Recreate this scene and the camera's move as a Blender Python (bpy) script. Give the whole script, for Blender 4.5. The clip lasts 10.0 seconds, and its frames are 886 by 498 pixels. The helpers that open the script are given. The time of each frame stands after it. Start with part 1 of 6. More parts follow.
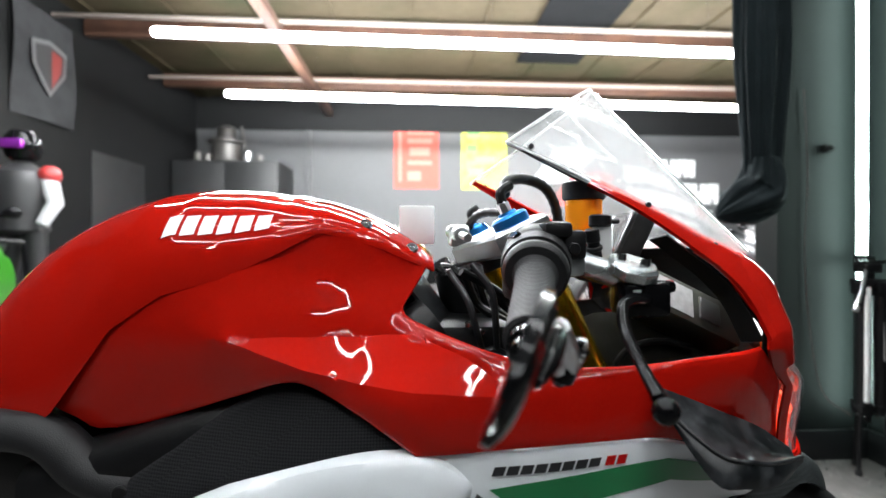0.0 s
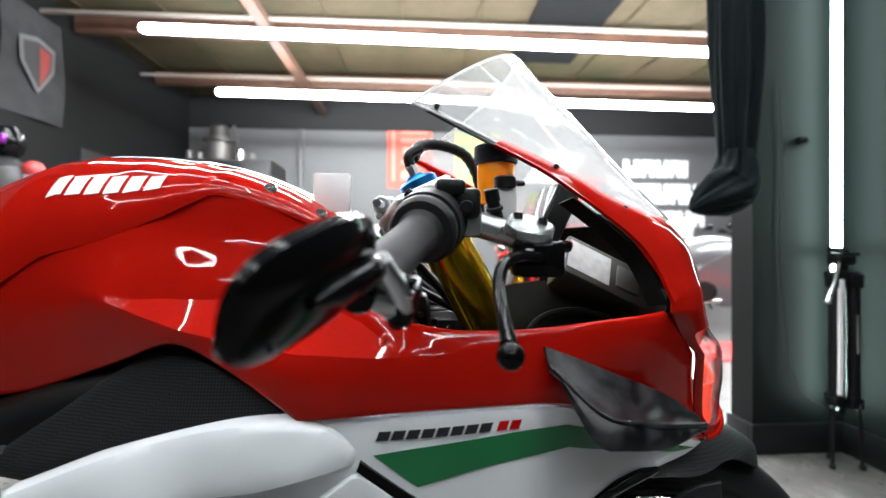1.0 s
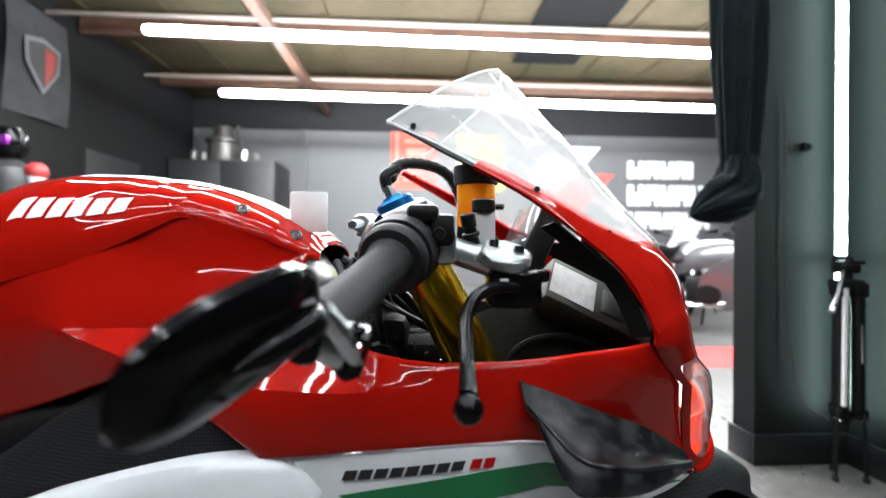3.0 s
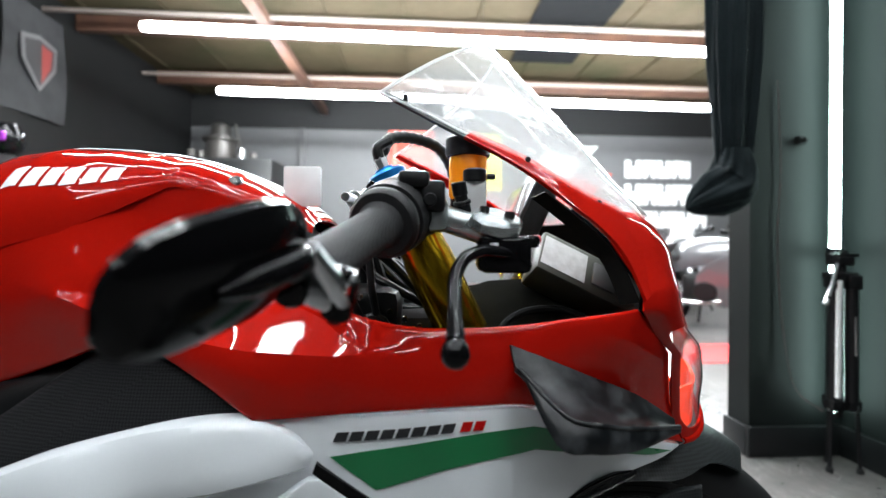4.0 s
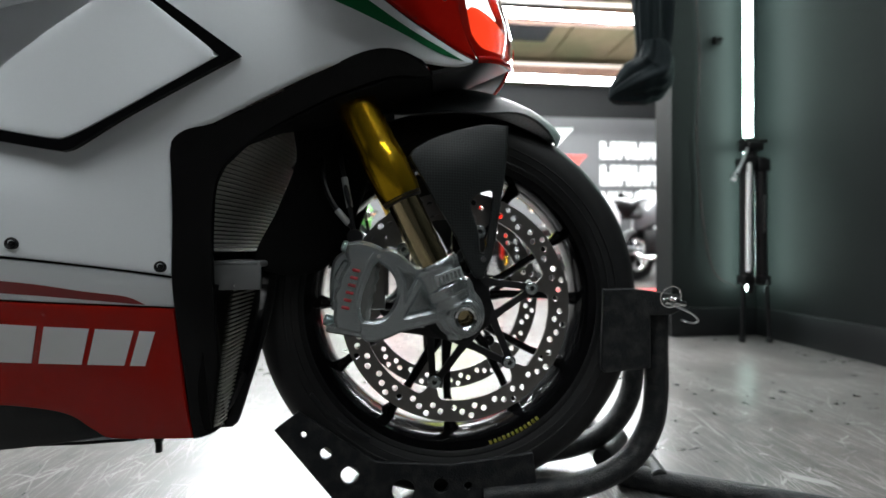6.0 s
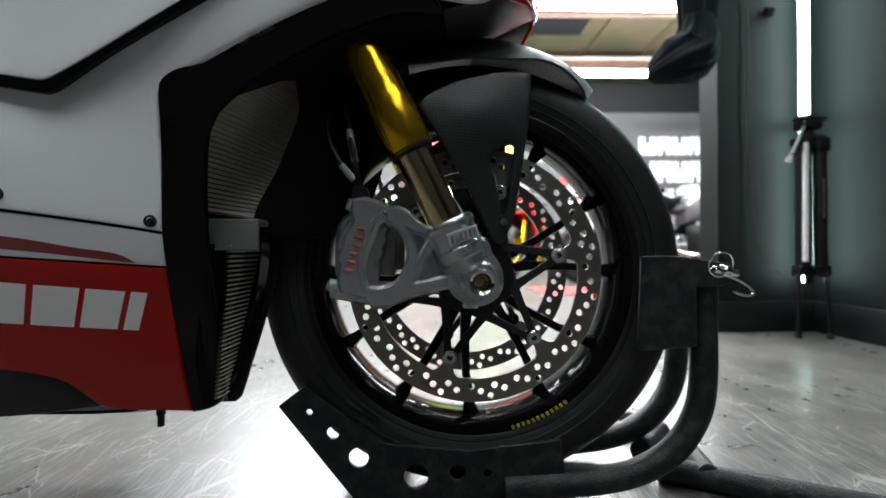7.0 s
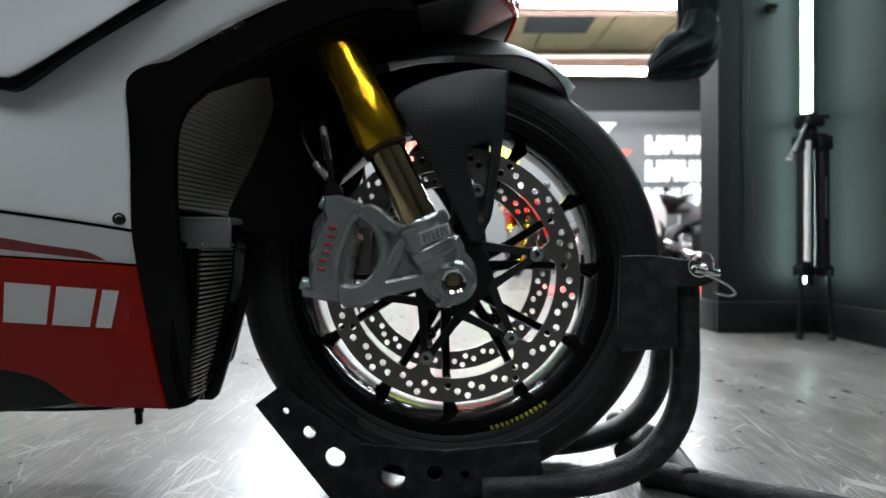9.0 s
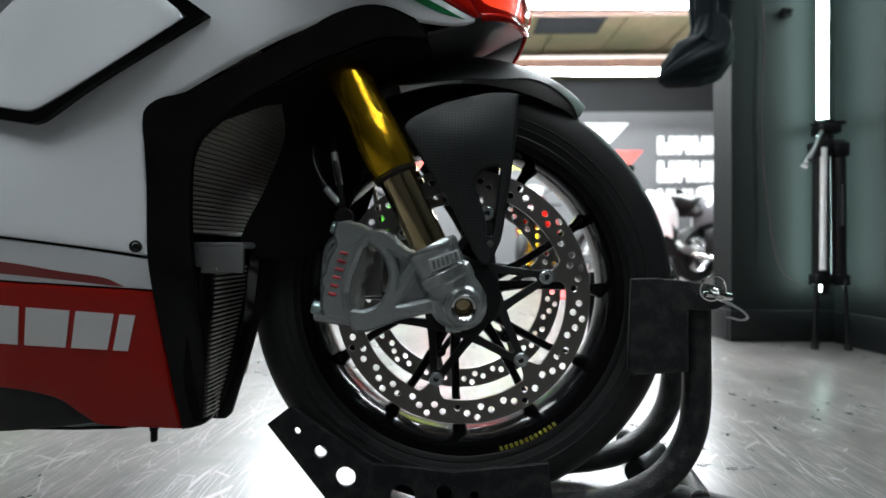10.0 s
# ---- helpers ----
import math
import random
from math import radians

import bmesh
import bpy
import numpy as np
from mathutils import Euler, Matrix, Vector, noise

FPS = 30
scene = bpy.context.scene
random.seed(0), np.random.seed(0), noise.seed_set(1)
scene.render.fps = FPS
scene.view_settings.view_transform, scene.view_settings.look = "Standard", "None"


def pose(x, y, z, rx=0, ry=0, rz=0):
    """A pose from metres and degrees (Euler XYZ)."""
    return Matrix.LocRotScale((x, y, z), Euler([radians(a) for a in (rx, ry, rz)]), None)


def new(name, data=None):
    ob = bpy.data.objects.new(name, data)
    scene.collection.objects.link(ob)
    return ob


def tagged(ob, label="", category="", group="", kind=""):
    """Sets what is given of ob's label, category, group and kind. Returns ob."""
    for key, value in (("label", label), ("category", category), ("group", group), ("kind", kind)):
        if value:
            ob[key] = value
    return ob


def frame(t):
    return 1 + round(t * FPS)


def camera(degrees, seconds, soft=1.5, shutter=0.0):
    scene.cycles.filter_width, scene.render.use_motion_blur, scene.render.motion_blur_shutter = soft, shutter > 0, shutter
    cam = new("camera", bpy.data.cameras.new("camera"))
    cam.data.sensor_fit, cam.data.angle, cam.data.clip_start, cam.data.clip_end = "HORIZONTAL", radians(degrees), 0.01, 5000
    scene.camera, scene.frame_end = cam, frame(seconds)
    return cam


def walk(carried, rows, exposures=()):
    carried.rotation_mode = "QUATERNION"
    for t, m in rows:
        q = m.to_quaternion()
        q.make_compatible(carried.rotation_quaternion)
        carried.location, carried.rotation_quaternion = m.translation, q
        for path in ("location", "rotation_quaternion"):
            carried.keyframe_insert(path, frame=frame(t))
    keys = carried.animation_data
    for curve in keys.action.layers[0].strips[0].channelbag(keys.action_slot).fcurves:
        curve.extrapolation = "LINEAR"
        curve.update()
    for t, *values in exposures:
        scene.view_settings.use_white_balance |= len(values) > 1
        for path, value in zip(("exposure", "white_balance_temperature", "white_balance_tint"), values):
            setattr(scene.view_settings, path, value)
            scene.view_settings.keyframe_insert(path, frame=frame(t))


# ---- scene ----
cam = camera(88.92, 10.0)
PATH = [
    (0.0, -0.4198, -0.6398, 0.8884, -3.493, -0.147, 0.032),
    (0.5, -0.3482, -0.6436, 0.8678, -3.972, -0.052, -0.084),
    (1.0, -0.3204, -0.6306, 0.849, -3.832, 0.021, -0.085),
    (1.5, -0.3122, -0.614, 0.8645, -2.092, -0.008, 0.04),
    (2.0, -0.2952, -0.6111, 0.8712, -1.418, 0.02, 0.113),
    (2.5, -0.2914, -0.6131, 0.8755, -2.696, 0.01, -0.193),
    (4.0, -0.2851, -0.6185, 0.8443, -3.546, 0.026, -0.382),
    (4.2, -0.2669, -0.6224, 0.8052, -3.183, 0.031, 0.145),
    (4.5, -0.2359, -0.6424, 0.7422, -5.19, -0.059, -0.67),
    (4.7, -0.2047, -0.6636, 0.6891, -5.157, -0.031, 0.05),
    (5.0, -0.1581, -0.6953, 0.6087, -4.077, -0.112, 0.002),
    (5.2, -0.1328, -0.7087, 0.5612, -3.912, -0.045, -0.124),
    (5.5, -0.1014, -0.7321, 0.4817, -5.28, 0.041, -0.066),
    (5.7, -0.0939, -0.7343, 0.4376, -5.412, 0.017, 0.014),
    (6.0, -0.0886, -0.7239, 0.3883, -5.196, -0.057, 0.151),
    (6.2, -0.0833, -0.7027, 0.3688, -4.722, 0.024, 0.131),
    (7.3, -0.0436, -0.6657, 0.3351, -0.14, 0.146, 0.126),
    (7.5, -0.0317, -0.6652, 0.3344, -0.075, 0.043, 0.049),
    (8.0, -0.0273, -0.6657, 0.3349, 0.053, 0.001, 0.031),
    (8.5, -0.0256, -0.663, 0.3348, 0.063, -0.008, 0.101),
    (9.0, -0.0221, -0.6621, 0.3369, -0.068, 0.023, 0.073),
    (9.5, -0.0242, -0.6618, 0.3396, -0.268, 0.018, -0.009),
    (10.0, -0.0221, -0.6651, 0.3658, 1.171, 0.027, -0.016),
]
walk(cam, [(t, pose(x, y, z, 90 + pitch, roll, yaw)) for t, x, y, z, yaw, pitch, roll in PATH],
     [(0.0, 0.20, 6450, 9), (4.0, 0.20, 6300, 8), (5.0, 0.22, 6250, 7), (5.6, 0.18, 6350, 7), (6.3, 0.12, 6450, 8), (7.5, 0.10, 6400, 8), (10.0, 0.12, 6300, 7)])


# ---- world, light and exposure ----
world = bpy.data.worlds.new("room_dark")
world.use_nodes = True
world.node_tree.nodes["Background"].inputs[0].default_value = (0.6, 0.65, 0.7, 1)
world.node_tree.nodes["Background"].inputs[1].default_value = 0.012
scene.world = world
cam.data.dof.use_dof = True
cam.data.dof.focus_distance = 0.50
cam.data.dof.aperture_fstop = 3.7
scene.view_settings.exposure = 0.0


# ---- materials ----
def node_mat(name):
    m = bpy.data.materials.new(name)
    m.use_nodes = True
    return m, m.node_tree, m.node_tree.nodes["Principled BSDF"]


def surface(name, color, rough=0.5, metal=0.0, coat=0.0, spread=0.12, scale=40.0, bump=0.0, bump_scale=300.0,
            rough_spread=0.08, spec=0.5, second=None, second_scale=4.0, second_amount=0.0):
    """A surface with variation of colour and gloss at two scales, and a fine relief."""
    m, tree, out = node_mat(name)
    nodes, links = tree.nodes, tree.links
    tc = nodes.new("ShaderNodeTexCoord")
    fine = nodes.new("ShaderNodeTexNoise")
    fine.inputs["Scale"].default_value, fine.inputs["Detail"].default_value = scale, 6
    broad = nodes.new("ShaderNodeTexNoise")
    broad.inputs["Scale"].default_value, broad.inputs["Detail"].default_value = second_scale, 5
    links.new(tc.outputs["Object"], fine.inputs["Vector"])
    links.new(tc.outputs["Object"], broad.inputs["Vector"])
    a = nodes.new("ShaderNodeMix")
    a.data_type = "RGBA"
    lo = [max(0, c * (1 - spread)) for c in color]
    hi = [min(1, c * (1 + spread)) for c in color]
    a.inputs[6].default_value, a.inputs[7].default_value = (*lo, 1), (*hi, 1)
    links.new(fine.outputs["Fac"], a.inputs[0])
    b = nodes.new("ShaderNodeMix")
    b.data_type = "RGBA"
    b.inputs[7].default_value = (*(second or color), 1)
    ramp = nodes.new("ShaderNodeMapRange")
    ramp.inputs[1].default_value, ramp.inputs[2].default_value = 0.45, 0.7
    ramp.inputs[3].default_value, ramp.inputs[4].default_value = 0.0, second_amount
    links.new(broad.outputs["Fac"], ramp.inputs[0])
    links.new(ramp.outputs[0], b.inputs[0])
    links.new(a.outputs[2], b.inputs[6])
    links.new(b.outputs[2], out.inputs["Base Color"])
    r = nodes.new("ShaderNodeMapRange")
    r.inputs[3].default_value, r.inputs[4].default_value = max(0.02, rough - rough_spread), min(1, rough + rough_spread)
    links.new(broad.outputs["Fac"], r.inputs[0])
    links.new(r.outputs[0], out.inputs["Roughness"])
    out.inputs["Metallic"].default_value = metal
    out.inputs["Coat Weight"].default_value = coat
    out.inputs["Coat Roughness"].default_value = 0.03
    out.inputs["Specular IOR Level"].default_value = spec
    if bump:
        n = nodes.new("ShaderNodeTexNoise")
        n.inputs["Scale"].default_value, n.inputs["Detail"].default_value = bump_scale, 4
        links.new(tc.outputs["Object"], n.inputs["Vector"])
        bm_ = nodes.new("ShaderNodeBump")
        bm_.inputs["Strength"].default_value, bm_.inputs["Distance"].default_value = bump, 0.002
        links.new(n.outputs["Fac"], bm_.inputs["Height"])
        links.new(bm_.outputs[0], out.inputs["Normal"])
    return m


def weave(name, dark, light, cell, rough=0.35, coat=0.0, bump=0.25, spec=0.5):
    """Woven or knurled surface: two crossed waves across the side of the part."""
    m, tree, out = node_mat(name)
    nodes, links = tree.nodes, tree.links
    tc = nodes.new("ShaderNodeTexCoord")
    ck = nodes.new("ShaderNodeTexChecker")
    ck.inputs["Scale"].default_value = 1.0 / cell
    rot = nodes.new("ShaderNodeMapping")
    rot.inputs["Rotation"].default_value = (0.0, radians(45), 0.0)
    links.new(tc.outputs["Object"], rot.inputs["Vector"])
    sq = nodes.new("ShaderNodeVectorMath")
    sq.operation = "MULTIPLY"
    sq.inputs[1].default_value = (1, 0.13, 1)
    links.new(rot.outputs[0], sq.inputs[0])
    links.new(sq.outputs[0], ck.inputs["Vector"])
    ck.inputs["Color1"].default_value, ck.inputs["Color2"].default_value = (*dark, 1), (*light, 1)
    links.new(ck.outputs["Color"], out.inputs["Base Color"])
    nz = nodes.new("ShaderNodeTexNoise")
    nz.inputs["Scale"].default_value = 12
    links.new(tc.outputs["Object"], nz.inputs["Vector"])
    r = nodes.new("ShaderNodeMapRange")
    r.inputs[3].default_value, r.inputs[4].default_value = rough - 0.1, rough + 0.12
    links.new(nz.outputs["Fac"], r.inputs[0])
    links.new(r.outputs[0], out.inputs["Roughness"])
    bp = nodes.new("ShaderNodeBump")
    bp.inputs["Strength"].default_value, bp.inputs["Distance"].default_value = bump, 0.0006
    links.new(ck.outputs["Fac"], bp.inputs["Height"])
    links.new(bp.outputs[0], out.inputs["Normal"])
    out.inputs["Coat Weight"].default_value = coat
    out.inputs["Specular IOR Level"].default_value = spec
    return m


def glow(name, color, strength):
    m = bpy.data.materials.new(name)
    m.use_nodes = True
    t = m.node_tree
    t.nodes.clear()
    e = t.nodes.new("ShaderNodeEmission")
    o = t.nodes.new("ShaderNodeOutputMaterial")
    e.inputs[0].default_value, e.inputs[1].default_value = (*color, 1), strength
    t.links.new(e.outputs[0], o.inputs[0])
    return m


def clear(name, color, rough=0.0, ior=1.45, trans=1.0):
    m, tree, out = node_mat(name)
    out.inputs["Base Color"].default_value = (*color, 1)
    out.inputs["Roughness"].default_value = rough
    out.inputs["IOR"].default_value = ior
    out.inputs["Transmission Weight"].default_value = trans
    return m


def floor_material():
    m, tree, out = node_mat("polished_concrete")
    nodes, links = tree.nodes, tree.links
    tc = nodes.new("ShaderNodeTexCoord")
    big, mid, grain = (nodes.new("ShaderNodeTexNoise") for _ in range(3))
    for n, s, d in ((big, 2.0, 4), (mid, 24.0, 4), (grain, 160.0, 3)):
        n.inputs["Scale"].default_value, n.inputs["Detail"].default_value = s, d
        links.new(tc.outputs["Object"], n.inputs["Vector"])
    ramp = nodes.new("ShaderNodeValToRGB")
    ramp.color_ramp.elements[0].position, ramp.color_ramp.elements[0].color = 0.33, (0.040, 0.0426, 0.0404, 1)
    ramp.color_ramp.elements[1].position, ramp.color_ramp.elements[1].color = 0.67, (0.102, 0.0911, 0.0867, 1)
    add = nodes.new("ShaderNodeMix")
    add.inputs[0].default_value = 0.45
    links.new(mid.outputs["Fac"], add.inputs[2])
    links.new(big.outputs["Fac"], add.inputs[3])
    fine = nodes.new("ShaderNodeMix")
    fine.inputs[0].default_value = 0.10
    links.new(add.outputs[0], fine.inputs[2])
    links.new(grain.outputs["Fac"], fine.inputs[3])
    links.new(fine.outputs[0], ramp.inputs[0])
    # thin pale scratches
    scratch_out = None
    bend = nodes.new("ShaderNodeTexNoise")
    bend.inputs["Scale"].default_value, bend.inputs["Detail"].default_value = 3.0, 3
    links.new(tc.outputs["Object"], bend.inputs["Vector"])
    warp = nodes.new("ShaderNodeVectorMath")
    warp.operation = "MULTIPLY_ADD"
    warp.inputs[1].default_value = (0.05, 0.05, 0.0)
    links.new(bend.outputs["Color"], warp.inputs[0])
    links.new(tc.outputs["Object"], warp.inputs[2])
    patch = nodes.new("ShaderNodeMapRange")
    patch.inputs[1].default_value, patch.inputs[2].default_value = 0.36, 0.58
    worn = nodes.new("ShaderNodeTexNoise")
    worn.inputs["Scale"].default_value, worn.inputs["Detail"].default_value = 6.0, 4
    links.new(tc.outputs["Object"], worn.inputs["Vector"])
    links.new(worn.outputs["Fac"], patch.inputs[0])
    for k, (ang, sc) in enumerate(((0.5, 26.0), (-0.8, 22.0), (1.3, 34.0), (2.2, 29.0), (0.1, 16.0), (-1.4, 38.0))):
        mp = nodes.new("ShaderNodeMapping")
        mp.inputs["Rotation"].default_value = (0, 0, ang)
        mp.inputs["Scale"].default_value = (sc, sc * 0.14, 1)
        mp.inputs["Location"].default_value = (3.1 * k, 1.7 * k, 0)
        links.new(warp.outputs[0], mp.inputs["Vector"])
        v = nodes.new("ShaderNodeTexVoronoi")
        v.feature = "DISTANCE_TO_EDGE"
        v.inputs["Scale"].default_value = 1.0
        links.new(mp.outputs[0], v.inputs["Vector"])
        t = nodes.new("ShaderNodeMath")
        t.operation = "LESS_THAN"
        t.inputs[1].default_value = 0.007
        links.new(v.outputs["Distance"], t.inputs[0])
        if scratch_out is None:
            scratch_out = t.outputs[0]
        else:
            mx = nodes.new("ShaderNodeMath")
            mx.operation = "MAXIMUM"
            links.new(scratch_out, mx.inputs[0])
            links.new(t.outputs[0], mx.inputs[1])
            scratch_out = mx.outputs[0]
    amount = nodes.new("ShaderNodeMath")
    amount.operation = "MULTIPLY"
    links.new(scratch_out, amount.inputs[0])
    links.new(patch.outputs[0], amount.inputs[1])
    half = nodes.new("ShaderNodeMath")
    half.operation = "MULTIPLY"
    half.inputs[1].default_value = 0.5
    links.new(amount.outputs[0], half.inputs[0])
    mix = nodes.new("ShaderNodeMix")
    mix.data_type = "RGBA"
    mix.inputs[7].default_value = (0.36, 0.355, 0.345, 1)
    links.new(half.outputs[0], mix.inputs[0])
    links.new(ramp.outputs[0], mix.inputs[6])
    links.new(mix.outputs[2], out.inputs["Base Color"])
    r = nodes.new("ShaderNodeMapRange")
    r.inputs[1].default_value, r.inputs[2].default_value = 0.36, 0.64
    r.inputs[3].default_value, r.inputs[4].default_value = 0.27, 0.30
    links.new(fine.outputs[0], r.inputs[0])
    links.new(r.outputs[0], out.inputs["Roughness"])
    bp = nodes.new("ShaderNodeBump")
    bp.inputs["Strength"].default_value, bp.inputs["Distance"].default_value = 0.10, 0.0006
    links.new(big.outputs["Fac"], bp.inputs["Height"])
    links.new(bp.outputs[0], out.inputs["Normal"])
    out.inputs["Specular IOR Level"].default_value = 0.46
    return m


RED = surface("red_paint", (0.38, 0.0068, 0.0030), 0.5, 0.0, 0.6, 0.05, 600, rough_spread=0.04, spec=0.0)
WHITE = surface("white_paint", (0.80, 0.835, 0.865), 0.32, 0.0, 0.8, 0.02, 500, rough_spread=0.05)
GREEN = surface("green_decal", (0.005, 0.145, 0.045), 0.30, 0.0, 0.8, 0.04, 500)
BLACKGLOSS = surface("gloss_black", (0.0035, 0.0035, 0.004), 0.13, 0.0, 0.0, 0.1, 200, spec=0.16)
BLACK = surface("satin_black", (0.005, 0.005, 0.0055), 0.40, 0.0, 0.0, 0.2, 150, 0.1, 500, spec=0.26)
DEEP = surface("dull_black_lining", (0.005, 0.005, 0.005), 0.8, 0.0, 0.0, 0.3, 80, 0.2, 600, spec=0.1)
MATTE = surface("matte_black_plastic", (0.009, 0.009, 0.010), 0.5, 0.0, 0.0, 0.25, 120, 0.25, 900, spec=0.35)
RUBBER = surface("tyre_rubber", (0.009, 0.0094, 0.010), 0.5, 0.0, 0.0, 0.3, 60, 0.2, 700, second=(0.016, 0.0155, 0.015), second_amount=0.5, second_scale=9, spec=0.3)
GRIP = weave("knurled_grip_rubber", (0.014, 0.014, 0.015), (0.036, 0.036, 0.038), 0.0012, 0.75, 0, 0.4, 0.25)
CARBON = weave("carbon_weave", (0.0055, 0.0068, 0.0072), (0.021, 0.0255, 0.0265), 0.0026, 0.46, 0.0, 0.3, 0.42)
PERFO = weave("perforated_black_panel", (0.006, 0.006, 0.007), (0.018, 0.018, 0.0195), 0.0020, 0.65, 0, 0.4, 0.15)
FORGED = surface("forged_carbon", (0.006, 0.007, 0.008), 0.32, 0.0, 0.0, 0.8, 160, spec=0.3, second=(0.046, 0.049, 0.053), second_amount=0.9, second_scale=55)
ALU = surface("cast_grey_alloy", (0.43, 0.465, 0.47), 0.27, 0.85, 0.0, 0.08, 250, 0.12, 900)
SILVER = surface("brushed_silver", (0.62, 0.63, 0.64), 0.28, 1.0, 0.0, 0.06, 200, 0.05, 600)
CHROME = surface("chrome_steel", (0.75, 0.75, 0.74), 0.10, 1.0, 0.0, 0.03, 100)
STEEL = surface("ground_disc_steel", (0.25, 0.24, 0.23), 0.36, 1.0, 0.0, 0.12, 260, 0.1, 900)
GOLD = surface("gold_anodised", (0.62, 0.38, 0.016), 0.21, 0.95, 0.0, 0.05, 120, rough_spread=0.05)
NITRIDE = surface("gold_nitride_stanchion", (0.55, 0.45, 0.26), 0.10, 1.0, 0.0, 0.03, 80, rough_spread=0.03)
BLUE = surface("blue_anodised", (0.02, 0.20, 0.55), 0.28, 0.9, 0.0, 0.05, 200)
ORANGE = clear("orange_brake_fluid", (1.0, 0.36, 0.015), 0.15, 1.2, 0.4)
# a fifth of diffuse white stands in for ceiling glare on the screen
SCREEN = clear("clear_screen_with_glare", (0.97, 0.98, 0.98), 0.05, 1.25, 0.80)
LENS = clear("headlight_glass", (0.95, 0.95, 0.96), 0.03, 1.4, 1.0)
LAMPRED = clear("orange_red_lens", (1.0, 0.13, 0.02), 0.25, 1.3, 0.25)
BOWLGLOW = surface("lit_orange_lamp_bowl", (0.9, 0.07, 0.02), 0.2, 0.0, 0.6, 0.3, 45)
BOWLGLOW.node_tree.nodes["Principled BSDF"].inputs["Emission Color"].default_value = (1.0, 0.045, 0.012, 1)
BOWLGLOW.node_tree.nodes["Principled BSDF"].inputs["Emission Strength"].default_value = 0.75
FROST = clear("frosted_screen_edge", (0.95, 0.96, 0.96), 0.4, 1.3, 0.35)
FINS = surface("radiator_fins", (0.64, 0.63, 0.58), 0.42, 0.1, 0.0, 0.1, 100)
TEXTDARK = surface("dark_lettering", (0.02, 0.02, 0.022), 0.4, spread=0.05)
TEXTWHITE = surface("white_lettering", (0.80, 0.80, 0.80), 0.35, spread=0.03)
TEXTRED = surface("red_paint", (0.41, 0.0026, 0.0026), 0.5, 0.0, 1.0, 0.05, 600, rough_spread=0.04, spec=0.0)
CALIPERRED = surface("dark_red_lettering", (0.26, 0.008, 0.014), 0.4, spread=0.05)
TEXTYELLOW = surface("yellow_lettering", (0.34, 0.32, 0.04), 0.4, spread=0.05)
STANDPAINT = surface("powder_coated_black_steel", (0.0055, 0.0066, 0.0080), 0.42, 0.0, 0.0, 0.7, 240, 0.7, 420, second=(0.040, 0.040, 0.039), second_amount=0.7, second_scale=55, spec=0.33, rough_spread=0.14)
WALLDARK = surface("charcoal_wall_paint", (0.0048, 0.0050, 0.0053), 0.62, 0.0, 0.0, 0.10, 14, 0.15, 220, second=(0.0062, 0.0065, 0.0068), second_amount=0.6, second_scale=1.5, spec=0.25)
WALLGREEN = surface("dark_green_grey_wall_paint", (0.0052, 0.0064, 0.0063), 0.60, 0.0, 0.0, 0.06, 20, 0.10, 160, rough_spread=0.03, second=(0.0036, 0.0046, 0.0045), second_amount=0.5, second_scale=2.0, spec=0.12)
WALLGREY = surface("mid_grey_wall_paint", (0.072, 0.073, 0.076), 0.60, 0.0, 0.0, 0.08, 14, 0.1, 200, second=(0.082, 0.082, 0.085), second_amount=0.5, second_scale=1.2)
BASEPAINT = surface("black_baseboard_paint", (0.007, 0.0075, 0.008), 0.4, 0.0, 0.0, 0.1, 30, spec=0.3)
WOODBEAM = surface("brown_timber", (0.055, 0.023, 0.013), 0.7, 0.0, 0.0, 0.3, 8, 0.3, 60, second=(0.09, 0.04, 0.02), second_amount=0.7, second_scale=2.5)
INSUL = surface("yellowed_roof_lining", (0.044, 0.034, 0.020), 0.85, 0.0, 0.0, 0.25, 5, 0.3, 40, second=(0.024, 0.026, 0.013), second_amount=0.8, second_scale=0.9, spec=0.1)
CURTAIN = surface("dark_teal_grey_cloth", (0.0055, 0.008, 0.009), 0.85, 0.0, 0.0, 0.2, 60, 0.3, 900, second=(0.011, 0.0155, 0.0175), second_amount=0.4, second_scale=6, spec=0.06)
FLOOR = floor_material()
TUBEGLOW = glow("white_tube_light", (0.97, 1.0, 1.02), 155.0)
TUBECOOL = glow("cool_tube_light", (0.74, 1.0, 0.93), 36.0)
LAMPWHITE = glow("white_running_lamp", (1.0, 0.97, 0.95), 3.0)
HEXGLOW = glow("white_led_bar", (0.96, 0.99, 1.0), 86.0)


# ---- mesh helpers ----
def thing(name, label, category, place=(0, 0, 0), group="", kind=""):
    e = new(name)
    e.empty_display_size = 0.05
    e.location = place
    return tagged(e, label, category, group, kind)


def part(name, geo, material, parent=None, label="", smooth=35.0):
    """Links vertices and faces as one mesh object under a thing or a part. Places are given in the world."""
    verts, faces = geo
    me = bpy.data.meshes.new(name)
    off = Vector((0, 0, 0))
    p = parent
    while p is not None:
        off += p.location
        p = p.parent
    me.from_pydata([Vector(v) - off for v in verts], [], faces)
    me.materials.append(material)
    if smooth:
        me.polygons.foreach_set("use_smooth", [True] * len(me.polygons))
        me.update()
        me.set_sharp_from_angle(angle=radians(smooth))
    me.update()
    ob = new(name, me)
    ob.parent = parent
    if label:
        ob["label"] = label
    return ob


def join(*geos):
    verts, faces = [], []
    for v, f in geos:
        k = len(verts)
        verts += [tuple(p) for p in v]
        faces += [tuple(i + k for i in q) for q in f]
    return verts, faces


